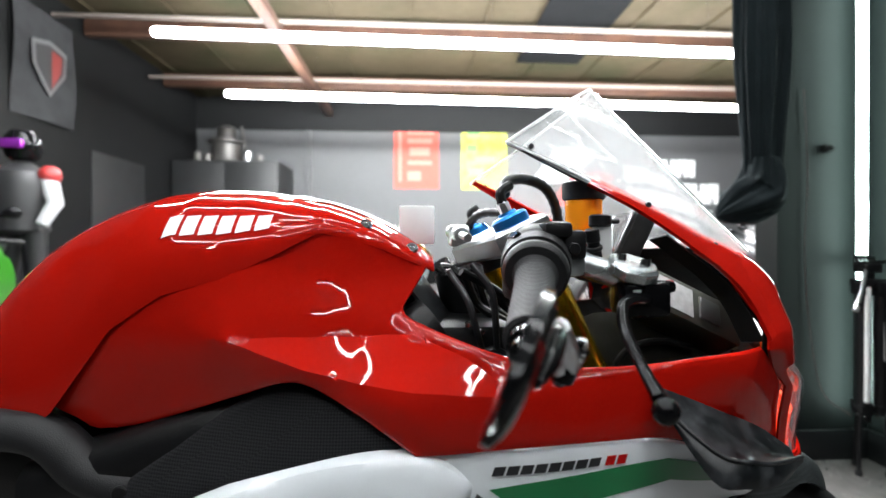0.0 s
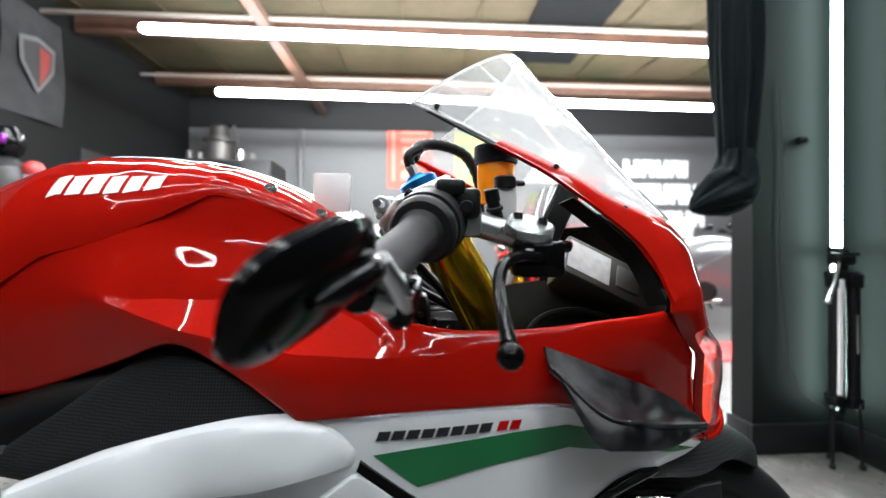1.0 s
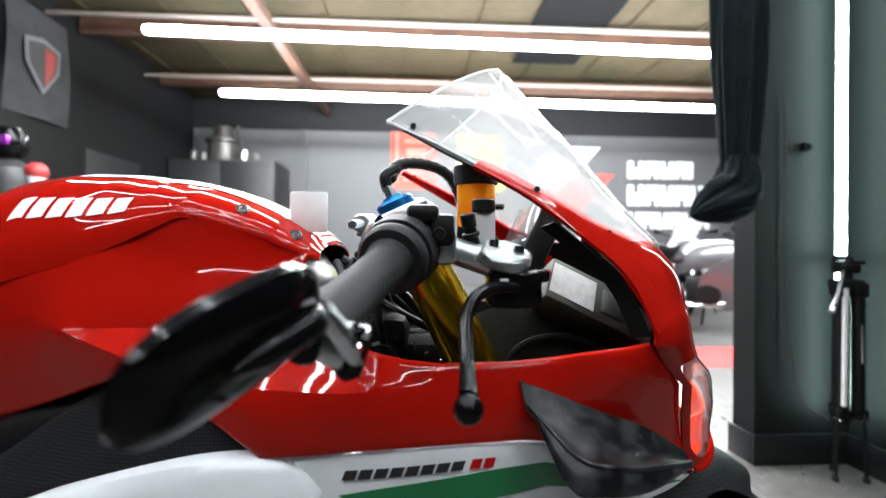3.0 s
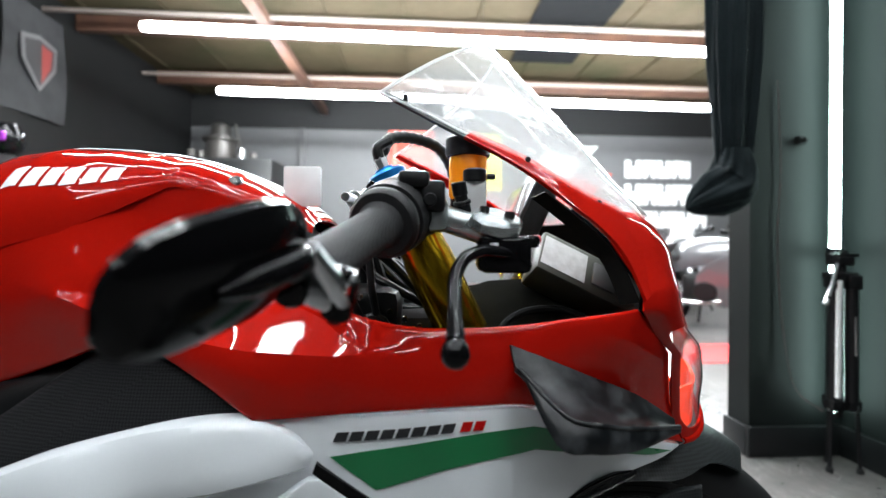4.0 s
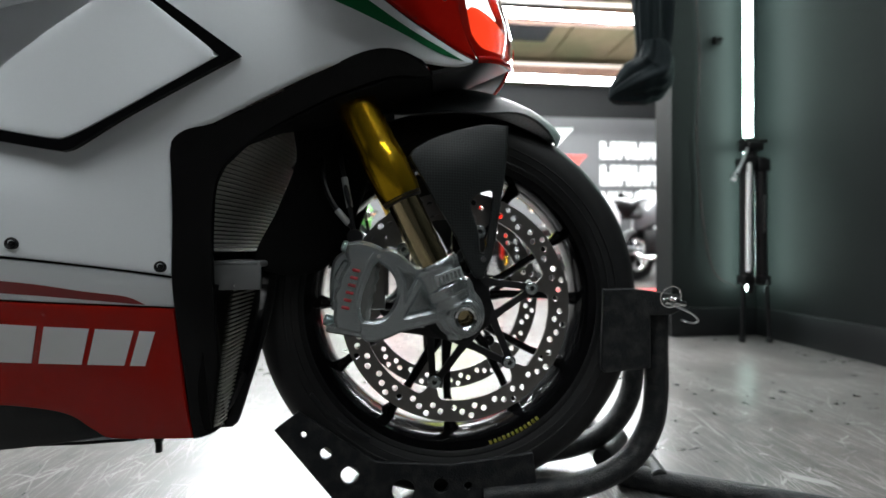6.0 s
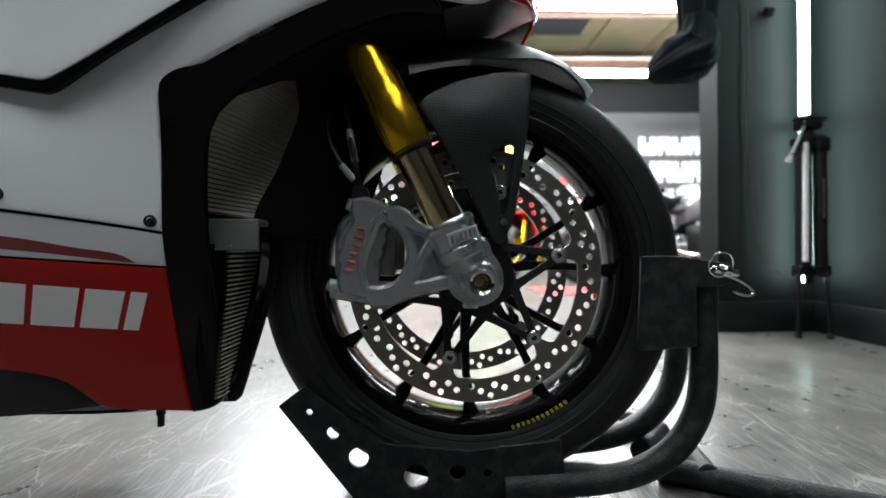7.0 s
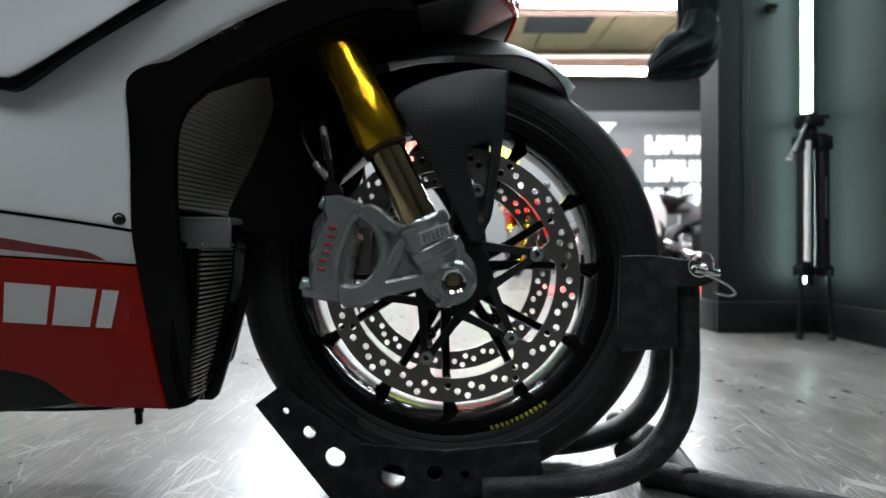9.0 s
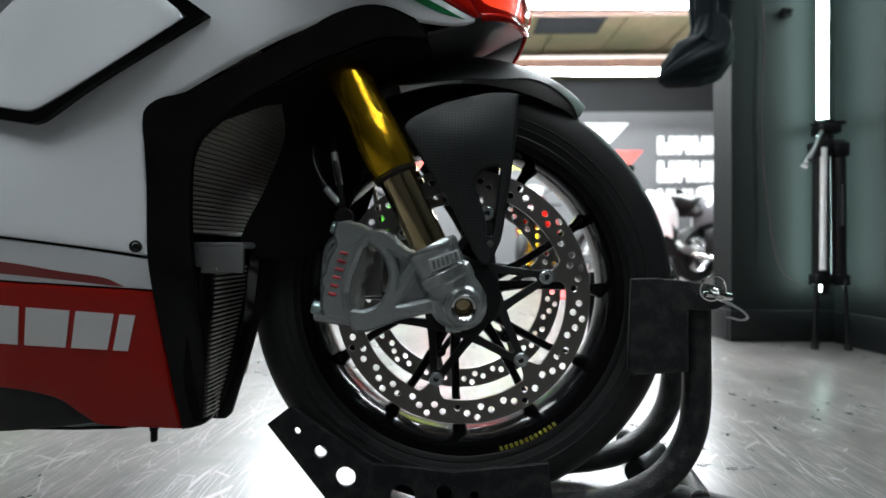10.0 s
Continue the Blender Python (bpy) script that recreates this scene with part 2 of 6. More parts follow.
def moved(geo, m):
    return [tuple(m @ Vector(v)) for v in geo[0]], geo[1]


def mirror_y(geo):
    return [(x, -y, z) for x, y, z in geo[0]], [tuple(reversed(f)) for f in geo[1]]


def box(x0, x1, y0, y1, z0, z1, bevel=0.0, seg=2):
    bm = bmesh.new()
    bmesh.ops.create_cube(bm, size=1.0)
    for v in bm.verts:
        v.co = ((x0 + x1) / 2 + v.co.x * (x1 - x0), (y0 + y1) / 2 + v.co.y * (y1 - y0), (z0 + z1) / 2 + v.co.z * (z1 - z0))
    if bevel:
        bmesh.ops.bevel(bm, geom=bm.edges[:], offset=bevel, segments=seg, affect="EDGES", profile=0.5)
    bm.verts.index_update()
    geo = [tuple(v.co) for v in bm.verts], [tuple(v.index for v in f.verts) for f in bm.faces]
    bm.free()
    return geo


def frames_along(path):
    pts = [Vector(p) for p in path]
    out = []
    ref = None
    for i, p in enumerate(pts):
        d = (pts[min(i + 1, len(pts) - 1)] - pts[max(i - 1, 0)]).normalized()
        if ref is None:
            ref = d.orthogonal().normalized()
        ref = (ref - d * ref.dot(d)).normalized()
        out.append((p, ref, d.cross(ref)))
    return out


def spline(pts, steps=6):
    """A smooth curve through the points."""
    p = [Vector(q) for q in pts]
    p = [2 * p[0] - p[1]] + p + [2 * p[-1] - p[-2]]
    out = []
    for i in range(1, len(p) - 2):
        for s in range(steps):
            t = s / steps
            out.append(0.5 * (2 * p[i] + (p[i + 1] - p[i - 1]) * t + (2 * p[i - 1] - 5 * p[i] + 4 * p[i + 1] - p[i + 2]) * t * t
                              + (3 * p[i] - p[i - 1] - 3 * p[i + 1] + p[i + 2]) * t ** 3))
    out.append(p[-2])
    return out


def tube(path, radius, n=14, flat=1.0):
    """A round or flattened rod along a path; radius: one, or one for each point."""
    fr = frames_along(path)
    rs = radius if isinstance(radius, (list, tuple)) else [radius] * len(fr)
    verts, faces = [], []
    for (p, a, b), r in zip(fr, rs):
        for k in range(n):
            w = 2 * math.pi * k / n
            verts.append(tuple(p + a * (r * math.cos(w)) + b * (r * flat * math.sin(w))))
    for i in range(len(fr) - 1):
        for k in range(n):
            j = (k + 1) % n
            faces.append((i * n + k, i * n + j, (i + 1) * n + j, (i + 1) * n + k))
    faces.append(tuple(reversed(range(n))))
    faces.append(tuple((len(fr) - 1) * n + k for k in range(n)))
    return verts, faces


def lathe(profile, centre, axis, n=32, closed=False):
    """Turns (radius, height) pairs round an axis through centre."""
    ax = Vector(axis).normalized()
    a = ax.orthogonal().normalized()
    b = ax.cross(a)
    c = Vector(centre)
    verts, faces = [], []
    for r, h in profile:
        for k in range(n):
            w = 2 * math.pi * k / n
            verts.append(tuple(c + ax * h + a * (r * math.cos(w)) + b * (r * math.sin(w))))
    m = len(profile)
    for i in range(m if closed else m - 1):
        i2 = (i + 1) % m
        for k in range(n):
            j = (k + 1) % n
            faces.append((i * n + k, i * n + j, i2 * n + j, i2 * n + k))
    return verts, faces


def rod(p, q, r, n=14, bevel=0.0):
    """A cylinder from p to q with softened ends."""
    p, q = Vector(p), Vector(q)
    length = (q - p).length
    e = bevel or min(r * 0.15, length * 0.2)
    return lathe([(0.0001, 0), (r - e, 0), (r, e), (r, length - e), (r - e, length), (0.0001, length)], p, q - p, n)


def ball(c, r, n=14):
    return lathe([(max(1e-4, r * math.sin(math.pi * i / n)), -r * math.cos(math.pi * i / n)) for i in range(n + 1)], c, (0, 0, 1), n * 2)


def outline(pts, step=0.006):
    """A closed outline: smooth through its points, with a corner where a third value is given."""
    P = [Vector((p[0], p[1])) for p in pts]
    sharp = [len(p) > 2 for p in pts]
    n = len(P)
    out = []
    for i in range(n):
        a, b = P[i], P[(i + 1) % n]
        ta = (b - a) if sharp[i] else (b - P[i - 1]) * 0.5
        tb = (b - a) if sharp[(i + 1) % n] else (P[(i + 2) % n] - a) * 0.5
        d = (b - a).length
        for t, o in ((ta, 0), (tb, 1)):
            if t.length > 1.3 * d:
                t *= 1.3 * d / t.length
        k = max(1, int(d / step))
        for s in range(k):
            t = s / k
            out.append(a * (2 * t ** 3 - 3 * t * t + 1) + ta * (t ** 3 - 2 * t * t + t) + b * (-2 * t ** 3 + 3 * t * t) + tb * (t ** 3 - t * t))
    return out


def inside(px, py, poly):
    """Which of the points lie in the polygon."""
    q = np.array([tuple(p) for p in poly])
    r = np.roll(q, -1, axis=0)
    res = np.zeros(len(px), bool)
    for (x0, y0), (x1, y1) in zip(q, r):
        hit = ((y0 > py) != (y1 > py))
        with np.errstate(divide="ignore", invalid="ignore"):
            xx = (x1 - x0) * (py - y0) / (y1 - y0 if y1 != y0 else 1e-12) + x0
        res ^= hit & (px < xx)
    return res


def edge_distance(px, py, poly):
    q = np.array([tuple(p) for p in poly])
    r = np.roll(q, -1, axis=0)
    best = np.full(len(px), 9.0)
    for a, b in zip(q, r):
        d = b - a
        t = np.clip(((px - a[0]) * d[0] + (py - a[1]) * d[1]) / max(1e-12, d @ d), 0, 1)
        best = np.minimum(best, np.hypot(px - a[0] - t * d[0], py - a[1] - t * d[1]))
    return best


def triangles(loops, extra=()):
    """Triangles of the area inside the first loop and outside the others, with extra points inside."""
    from mathutils.geometry import delaunay_2d_cdt
    pts, edges = [], []
    for loop in loops:
        k = len(pts)
        pts += [Vector((p[0], p[1])) for p in loop]
        edges += [(k + i, k + (i + 1) % len(loop)) for i in range(len(loop))]
    pts += [Vector((p[0], p[1])) for p in extra]
    v, e, f, *_ = delaunay_2d_cdt(pts, edges, [], 1, 1e-7)
    tri = []
    keep = np.ones(len(f), bool)
    mid = np.array([[sum(v[i][k] for i in q) / len(q) for k in (0, 1)] for q in f])
    for hole in loops[1:]:
        keep &= ~inside(mid[:, 0], mid[:, 1], hole)
    keep &= inside(mid[:, 0], mid[:, 1], loops[0])
    for q, ok in zip(f, keep):
        if not ok:
            continue
        a, b, c = (v[i] for i in q[:3])
        tri.append(tuple(q) if (b - a).cross(c - a) > 0 else tuple(reversed(q)))
    return v, tri


def rim_edges(tri):
    count = {}
    for q in tri:
        for i in range(len(q)):
            a, b = q[i], q[(i + 1) % len(q)]
            count[(a, b)] = 1
    return [(a, b) for a, b in count if (b, a) not in count]


def skin(pts, width, thick=0.003, soft=0.003, grid=0.014, lift=0.0, holes=(), raw=False, creases=()):
    """A body panel on the near side: the outline in x and z, lying on y = -width(x, z), with rounded rims and a thickness."""
    loop = pts if raw else outline(pts)
    loops = [loop] + [h if raw else outline(h, 0.004) for h in holes]
    q = np.array([tuple(p) for p in loop])
    gx, gz = np.meshgrid(np.arange(q[:, 0].min(), q[:, 0].max(), grid), np.arange(q[:, 1].min(), q[:, 1].max(), grid))
    gx, gz = gx.ravel() + 0.0013, gz.ravel() + 0.0017
    ok = inside(gx, gz, loop)
    for h in loops[1:]:
        ok &= ~inside(gx, gz, h)
    gx, gz = gx[ok], gz[ok]
    if len(gx):
        d = np.min([edge_distance(gx, gz, h) for h in loops], axis=0)
        gx, gz = gx[d > max(soft * 1.6, grid * 0.35)], gz[d > max(soft * 1.6, grid * 0.35)]
    for line in creases:
        far = edge_distance(gx, gz, list(line) + list(line)[::-1]) > grid * 0.45
        gx, gz = gx[far], gz[far]
    extra = list(zip(gx, gz))
    for line in creases:
        cx, cz = np.array([p[0] for p in line]), np.array([p[1] for p in line])
        ok = inside(cx, cz, loop) & (edge_distance(cx, cz, loop) > soft * 1.2)
        extra += list(zip(cx[ok], cz[ok]))
    if soft > 0:
        for h in loops:
            hq = np.array([tuple(p) for p in h])
            tang = np.roll(hq, -1, axis=0) - np.roll(hq, 1, axis=0)
            tang /= np.maximum(1e-9, np.linalg.norm(tang, axis=1))[:, None]
            for s in (-1, 1):
                for k in (0.35, 1.0):
                    ring = hq + s * k * soft * np.c_[-tang[:, 1], tang[:, 0]]
                    good = inside(ring[:, 0], ring[:, 1], loop)
                    for other in loops[1:]:
                        good &= ~inside(ring[:, 0], ring[:, 1], other)
                    dd = np.min([edge_distance(ring[:, 0], ring[:, 1], o) for o in loops], axis=0)
                    good &= dd > 0.3 * soft
                    extra += [tuple(r) for r in ring[good]]
    v, tri = triangles(loops, extra)
    xs, zs = np.array([p[0] for p in v]), np.array([p[1] for p in v])
    w = width(xs, zs) + lift
    if soft > 0:
        d = np.min([edge_distance(xs, zs, h) for h in loops], axis=0)
        u = np.clip(d / soft, 0, 1)
        w = w - soft * 0.8 * (1 - np.sqrt(np.maximum(0, 1 - (1 - u) ** 2)))
    n = len(v)
    verts = [(x, -y, z) for x, y, z in zip(xs, w, zs)] + [(x, -(y - thick), z) for x, y, z in zip(xs, w, zs)]
    faces = [q for q in tri] + [tuple(i + n for i in reversed(q)) for q in tri]
    faces += [(b, a, a + n, b + n) for a, b in rim_edges(tri)]
    return verts, faces


def plate(pts, y0, y1, holes=(), bevel=0.0015, raw=False, step=0.006):
    """A flat piece with holes: outline in x and z, from y0 to y1, with chamfered rims."""
    loops = [pts if raw else outline(pts, step)] + [h if raw else outline(h, 0.004) for h in holes]
    v, tri = triangles(loops)
    n = len(v)
    xs, zs = np.array([p[0] for p in v]), np.array([p[1] for p in v])
    verts = [(x, y0, z) for x, z in zip(xs, zs)] + [(x, y1, z) for x, z in zip(xs, zs)]
    faces = [q for q in tri] + [tuple(i + n for i in reversed(q)) for q in tri]
    rim = rim_edges(tri)
    if bevel <= 0:
        faces += [(b, a, a + n, b + n) for a, b in rim]
        return verts, faces
    nxt = dict(rim)
    prv = {b: a for a, b in rim}
    s = 1 if y1 > y0 else -1
    ring = {}
    for a in nxt:
        t = Vector((xs[nxt[a]] - xs[prv[a]], zs[nxt[a]] - zs[prv[a]])).normalized()
        ox, oz = t.y * bevel, -t.x * bevel
        ring[a] = (len(verts), len(verts) + 1)
        verts.append((xs[a] + ox, y0 + s * bevel, zs[a] + oz))
        verts.append((xs[a] + ox, y1 - s * bevel, zs[a] + oz))
    for a, b in rim:
        faces += [(b, a, ring[a][0], ring[b][0]), (ring[b][0], ring[a][0], ring[a][1], ring[b][1]), (ring[b][1], ring[a][1], a + n, b + n)]
    return verts, faces


def sheet(grid, thick=0.0):
    """A surface through rows of points; with thick, a shell."""
    rows, cols = len(grid), len(grid[0])
    verts = [tuple(p) for row in grid for p in row]
    faces = [(i * cols + j, i * cols + j + 1, (i + 1) * cols + j + 1, (i + 1) * cols + j) for i in range(rows - 1) for j in range(cols - 1)]
    if not thick:
        return verts, faces
    nrm = [Vector((0, 0, 0)) for _ in verts]
    for f in faces:
        a, b, c, d = (Vector(verts[i]) for i in f)
        k = (c - a).cross(d - b)
        for i in f:
            nrm[i] += k
    n = len(verts)
    verts += [tuple(Vector(v) - k.normalized() * thick if k.length > 0 else v) for v, k in zip(verts, nrm)]
    back = [tuple(i + n for i in reversed(f)) for f in faces]
    side = [(b, a, a + n, b + n) for a, b in rim_edges(faces)]
    return verts, faces + back + side


def plane_spline(controls, smooth=1e-4):
    """A thin-plate surface through (x, z, value) controls."""
    C = np.array(controls)
    n = len(C)
    d = np.linalg.norm(C[:, None, :2] - C[None, :, :2], axis=2)
    K = np.where(d > 0, d * d * np.log(d + 1e-12), 0) + smooth * np.eye(n)
    P = np.c_[np.ones(n), C[:, :2]]
    w = np.linalg.solve(np.block([[K, P], [P.T, np.zeros((3, 3))]]), np.r_[C[:, 2], 0, 0, 0])

    def value(x, z):
        x, z = np.asarray(x, float), np.asarray(z, float)
        r = np.hypot(x[..., None] - C[:, 0], z[..., None] - C[:, 1])
        return (np.where(r > 0, r * r * np.log(r + 1e-12), 0) * w[:n]).sum(-1) + w[n] + w[n + 1] * x + w[n + 2] * z
    return value


def ring(cx, cz, r, n=12, a0=0.0):
    return [Vector((cx + r * math.cos(a0 + 2 * math.pi * k / n), cz + r * math.sin(a0 + 2 * math.pi * k / n))) for k in range(n)]


# ---- the hall ----
def slab(name, x0, x1, y0, y1, z0, z1, mat, label, bevel=0.0):
    ob = part(name, box(x0, x1, y0, y1, z0, z1, bevel), mat, None, "", 30 if bevel else 0)
    return tagged(ob, label, name.split("_")[0], "", "structure")


slab("floor", -5.9, 9.2, -4.2, 10.7, -0.12, 0.0, FLOOR, "scratched polished grey concrete floor of the workshop")
slab("wall_back", -5.9, 9.2, 10.45, 10.65, 0.0, 3.72, WALLGREY, "mid grey painted far wall with signs and posters")
slab("wall_back_band", -5.9, 9.2, 10.43, 10.65, 3.723, 4.5, WALLDARK, "dark band along the top of the far wall")
slab("wall_left", -5.85, -5.6, -4.2, 10.42, 0.0, 4.5, WALLDARK, "charcoal painted side wall with a hanging banner")
slab("wall_front", -5.59, 9.2, -4.2, -4.0, 0.0, 4.5, WALLDARK, "charcoal wall closing the hall")
slab("wall_right", 9.0, 9.2, -3.99, 10.42, 0.0, 4.5, WALLGREY, "grey wall at the far side of the hall")
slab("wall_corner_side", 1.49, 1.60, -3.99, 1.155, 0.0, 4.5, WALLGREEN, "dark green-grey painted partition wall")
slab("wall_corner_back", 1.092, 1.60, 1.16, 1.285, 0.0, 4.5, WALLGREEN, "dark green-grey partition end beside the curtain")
slab("baseboard_side", 1.472, 1.488, -3.98, 1.14, 0.0, 0.125, BASEPAINT, "black painted baseboard with a rounded top", 0.004)
slab("baseboard_back", 1.078, 1.488, 1.142, 1.158, 0.0, 0.125, BASEPAINT, "black painted baseboard with a rounded top", 0.004)
slab("baseboard_end", 1.076, 1.090, 1.159, 1.296, 0.0, 0.125, BASEPAINT, "black painted baseboard with a rounded top", 0.004)


# added dark sheet above the view; keeps roof light off the bay
slab("bay_ceiling", -5.59, 1.48, -3.99, 1.75, 2.95, 3.05, surface("black_light_blocker", (0.018, 0.018, 0.019), 0.8), "dark sheet added over the bay, out of view, to block light")


def ceiling():
    geo = [box(-5.9, 9.2, -4.2, 10.7, 4.50, 4.6)]
    # battens between the roof panels, and the joints
    for k in range(13):
        x = -5.3 + 1.2 * k
        geo.append(box(x - 0.02, x + 0.02, -4.0, 10.4, 4.455, 4.498))
    tagged(part("ceiling", join(*geo), INSUL, None, "", 0), "yellowed insulated roof lining", "ceiling", "", "structure")


ceiling()


def beam(x0, x1, y0, y1, z0, z1, group="roof timbers"):
    tagged(part("roof_beam", box(x0, x1, y0, y1, z0, z1, 0.01), WOODBEAM), "brown stained timber roof beam", "beam", group, "structure")


for yy in (2.0, 4.6, 6.7, 8.9):
    beam(-5.55, 8.95, yy, yy + 0.12, 4.20, 4.452)
for xx in (-2.55,):
    beam(xx, xx + 0.16, -3.9, 10.35, 4.05, 4.198)
for yy in (6.0, 8.3):
    tagged(part("roof_rail", box(-5.5, 8.9, yy, yy + 0.05, 4.14, 4.19, 0.004), surface("galvanised_rail", (0.20, 0.17, 0.15), 0.6, 0.2)), "pale galvanised roof rail", "rail", "", "structure")
slab("roof_hatch", 1.5, 2.7, 5.6, 7.9, 4.43, 4.452, surface("dark_roof_panel", (0.006, 0.0062, 0.0066), 0.9, spec=0.03), "dark roof panel between the lining")


def hung_tube(a, b, r=0.03):
    t = thing("tube_lamp", "long white glowing tube hung below the roof, some rows added out of view", "lamp", a, "hung tube lamps")
    d = (Vector(b) - Vector(a)).normalized()
    length = (Vector(b) - Vector(a)).length
    prof = [(1e-4, 0), (r * 0.7, r * 0.3), (r, r), (r, length - r), (r * 0.7, length - r * 0.3), (1e-4, length)]
    part("glowing_tube", lathe(prof, a, d, 16), TUBEGLOW, t)
    for s in (0.15, 0.5, 0.85):
        p = Vector(a) + d * (length * s)
        part("hanging_wire", rod(p + Vector((0, 0, r)), (p.x, p.y, 4.46), 0.002, 6), BLACK, t)


hung_tube((-3.60, 5.02, 3.50), (4.73, 5.20, 3.50), 0.052)
# the next two tubes are added above the view to brighten the floor
hung_tube((-3.60, 2.92, 3.50), (4.73, 3.08, 3.50), 0.052)
hung_tube((-3.60, 1.98, 3.50), (4.73, 2.12, 3.50), 0.052)
hung_tube((-3.57, 7.07, 3.45), (6.29, 7.33, 3.45), 0.054)


def hex_lamp():
    """Honeycomb of thin lamps over the motorcycle; it shows as curved lines in the paint."""
    t = thing("honeycomb_lamp", "honeycomb of thin white lamp bars hung over the motorcycle", "lamp", (-0.4, -0.3, 2.75))
    s, z = 0.7, 2.75
    seen = set()
    for i in range(-3, 3):
        for j in range(-4, 2):
            cx = -0.5 + i * s * 1.5
            cy = -0.35 + (j + (0.5 if i % 2 else 0)) * s * math.sqrt(3)
            for k in range(6):
                a0, a1 = math.pi / 3 * k, math.pi / 3 * (k + 1)
                p = (cx + s * math.cos(a0), cy + s * math.sin(a0), z)
                q = (cx + s * math.cos(a1), cy + s * math.sin(a1), z)
                key = tuple(sorted(((round(p[0], 2), round(p[1], 2)), (round(q[0], 2), round(q[1], 2)))))
                # bars past y -2.3 at the front are added to brighten the front panels
                if key in seen or max(p[1], q[1]) > 1.0 or min(p[1], q[1]) < (-3.1 if min(p[0], q[0]) > 0.1 else -2.3) or max(p[0], q[0]) > 1.4 or min(p[0], q[0]) < -2.5:
                    continue
                seen.add(key)
                d = Vector(q) - Vector(p)
                part("lamp_bar", rod(Vector(p) + d * 0.02, Vector(q) - d * 0.02, 0.0105, 8), HEXGLOW, t)

    for x, y in ((-1.55, -1.56), (-1.55, -0.35), (-1.55, 0.86), (0.55, -2.77), (0.55, -1.56), (0.55, -0.35), (0.55, 0.86)):
        part("hanging_wire", rod((x, y, z), (x, y, 2.952), 0.002, 6), BLACK, t)


hex_lamp()


def tripod_lamp():
    x, y = 1.362, 1.036
    t = thing("tripod_tube_lamp", "cool white vertical tube lamp on a folded black tripod", "lamp", (x, y, 0))
    part("glowing_tube", lathe([(1e-4, 0), (0.014, 0.002), (0.0165, 0.012), (0.0165, 1.86), (1e-4, 1.87)], (x + 0.030, y + 0.052, 0.205), (0, 0, 1), 20), TUBECOOL, t)
    part("tube_clamp", join(lathe([(0.018, 0), (0.026, 0), (0.026, 0.034), (0.018, 0.034)], (x + 0.030, y + 0.052, 0.826), (0, 0, 1), 20, True), box(x + 0.006, x + 0.05, y + 0.016, y + 0.034, 0.828, 0.852, 0.003), box(x - 0.045, x + 0.06, y - 0.02, y + 0.02, 0.825, 0.838, 0.004)), BLACK, t)
    part("tripod_head", join(box(x - 0.035, x + 0.035, y - 0.03, y + 0.03, 0.79, 0.826, 0.008), rod((x, y, 0.74), (x, y, 0.80), 0.02, 14),
                             box(x - 0.045, x + 0.045, y - 0.035, y + 0.035, 0.735, 0.765, 0.006)), BLACK, t)
    part("pan_handle", tube([(x - 0.03, y - 0.02, 0.80), (x - 0.10, y - 0.07, 0.72), (x - 0.155, y - 0.10, 0.655)], [0.006, 0.006, 0.010], 10), SILVER, t)
    part("centre_column", rod((x, y, 0.20), (x, y, 0.76), 0.012, 14), BLACK, t)
    for k, a in enumerate((200, 320, 80)):
        ca, sa = math.cos(radians(a)), math.sin(radians(a))
        leg = part("tripod_leg", join(rod((x + 0.034 * ca, y + 0.034 * sa, 0.745), (x + 0.036 * ca, y + 0.036 * sa, 0.25), 0.022, 12), box(x + 0.034 * ca - 0.026, x + 0.034 * ca + 0.026, y + 0.034 * sa - 0.024, y + 0.034 * sa + 0.024, 0.70, 0.755, 0.008), box(x + 0.036 * ca - 0.025, x + 0.036 * ca + 0.025, y + 0.036 * sa - 0.023, y + 0.036 * sa + 0.023, 0.235, 0.275, 0.006),
                                      rod((x + 0.048 * ca, y + 0.048 * sa, 0.30), (x + 0.062 * ca, y + 0.062 * sa, 0.012), 0.007, 10)), BLACK, t)
        part("leg_lock", rod((x + 0.042 * ca, y + 0.042 * sa, 0.235), (x + 0.042 * ca, y + 0.042 * sa, 0.262), 0.020, 12), SILVER, leg)
        part("rubber_foot", rod((x + 0.062 * ca, y + 0.062 * sa, 0.0), (x + 0.062 * ca, y + 0.062 * sa, 0.02), 0.012, 10), RUBBER, leg)

    part("bright_rail", rod((x - 0.036, y - 0.034, 0.735), (x - 0.040, y - 0.036, 0.29), 0.010, 12), surface("pale_alloy_rail", (0.85, 0.86, 0.86), 0.3, 0.4), t, "pale alloy rail")
    part("bright_rail", rod((x + 0.022, y - 0.044, 0.60), (x + 0.022, y - 0.046, 0.45), 0.005, 10), CHROME, t)


tripod_lamp()
cable = thing("wall_cable", "thin dark cable running down the partition wall", "cable", (1.2, 1.15, 0.5))
part("wire", tube(spline([(1.20, 1.152, 1.55), (1.215, 1.15, 1.2), (1.205, 1.152, 0.9), (1.22, 1.15, 0.6), (1.26, 1.13, 0.3), (1.31, 1.05, 0.22)], 8), 0.0016, 6), surface("dark_red_cable", (0.05, 0.015, 0.015), 0.6), cable)
hook = thing("wall_hook", "small dark wall hook with a red tag", "hook", (1.30, 1.16, 1.3))
part("hook_body", join(box(1.28, 1.318, 1.135, 1.159, 1.285, 1.32, 0.006), rod((1.30, 1.12, 1.295), (1.30, 1.15, 1.31), 0.008)), DEEP, hook)


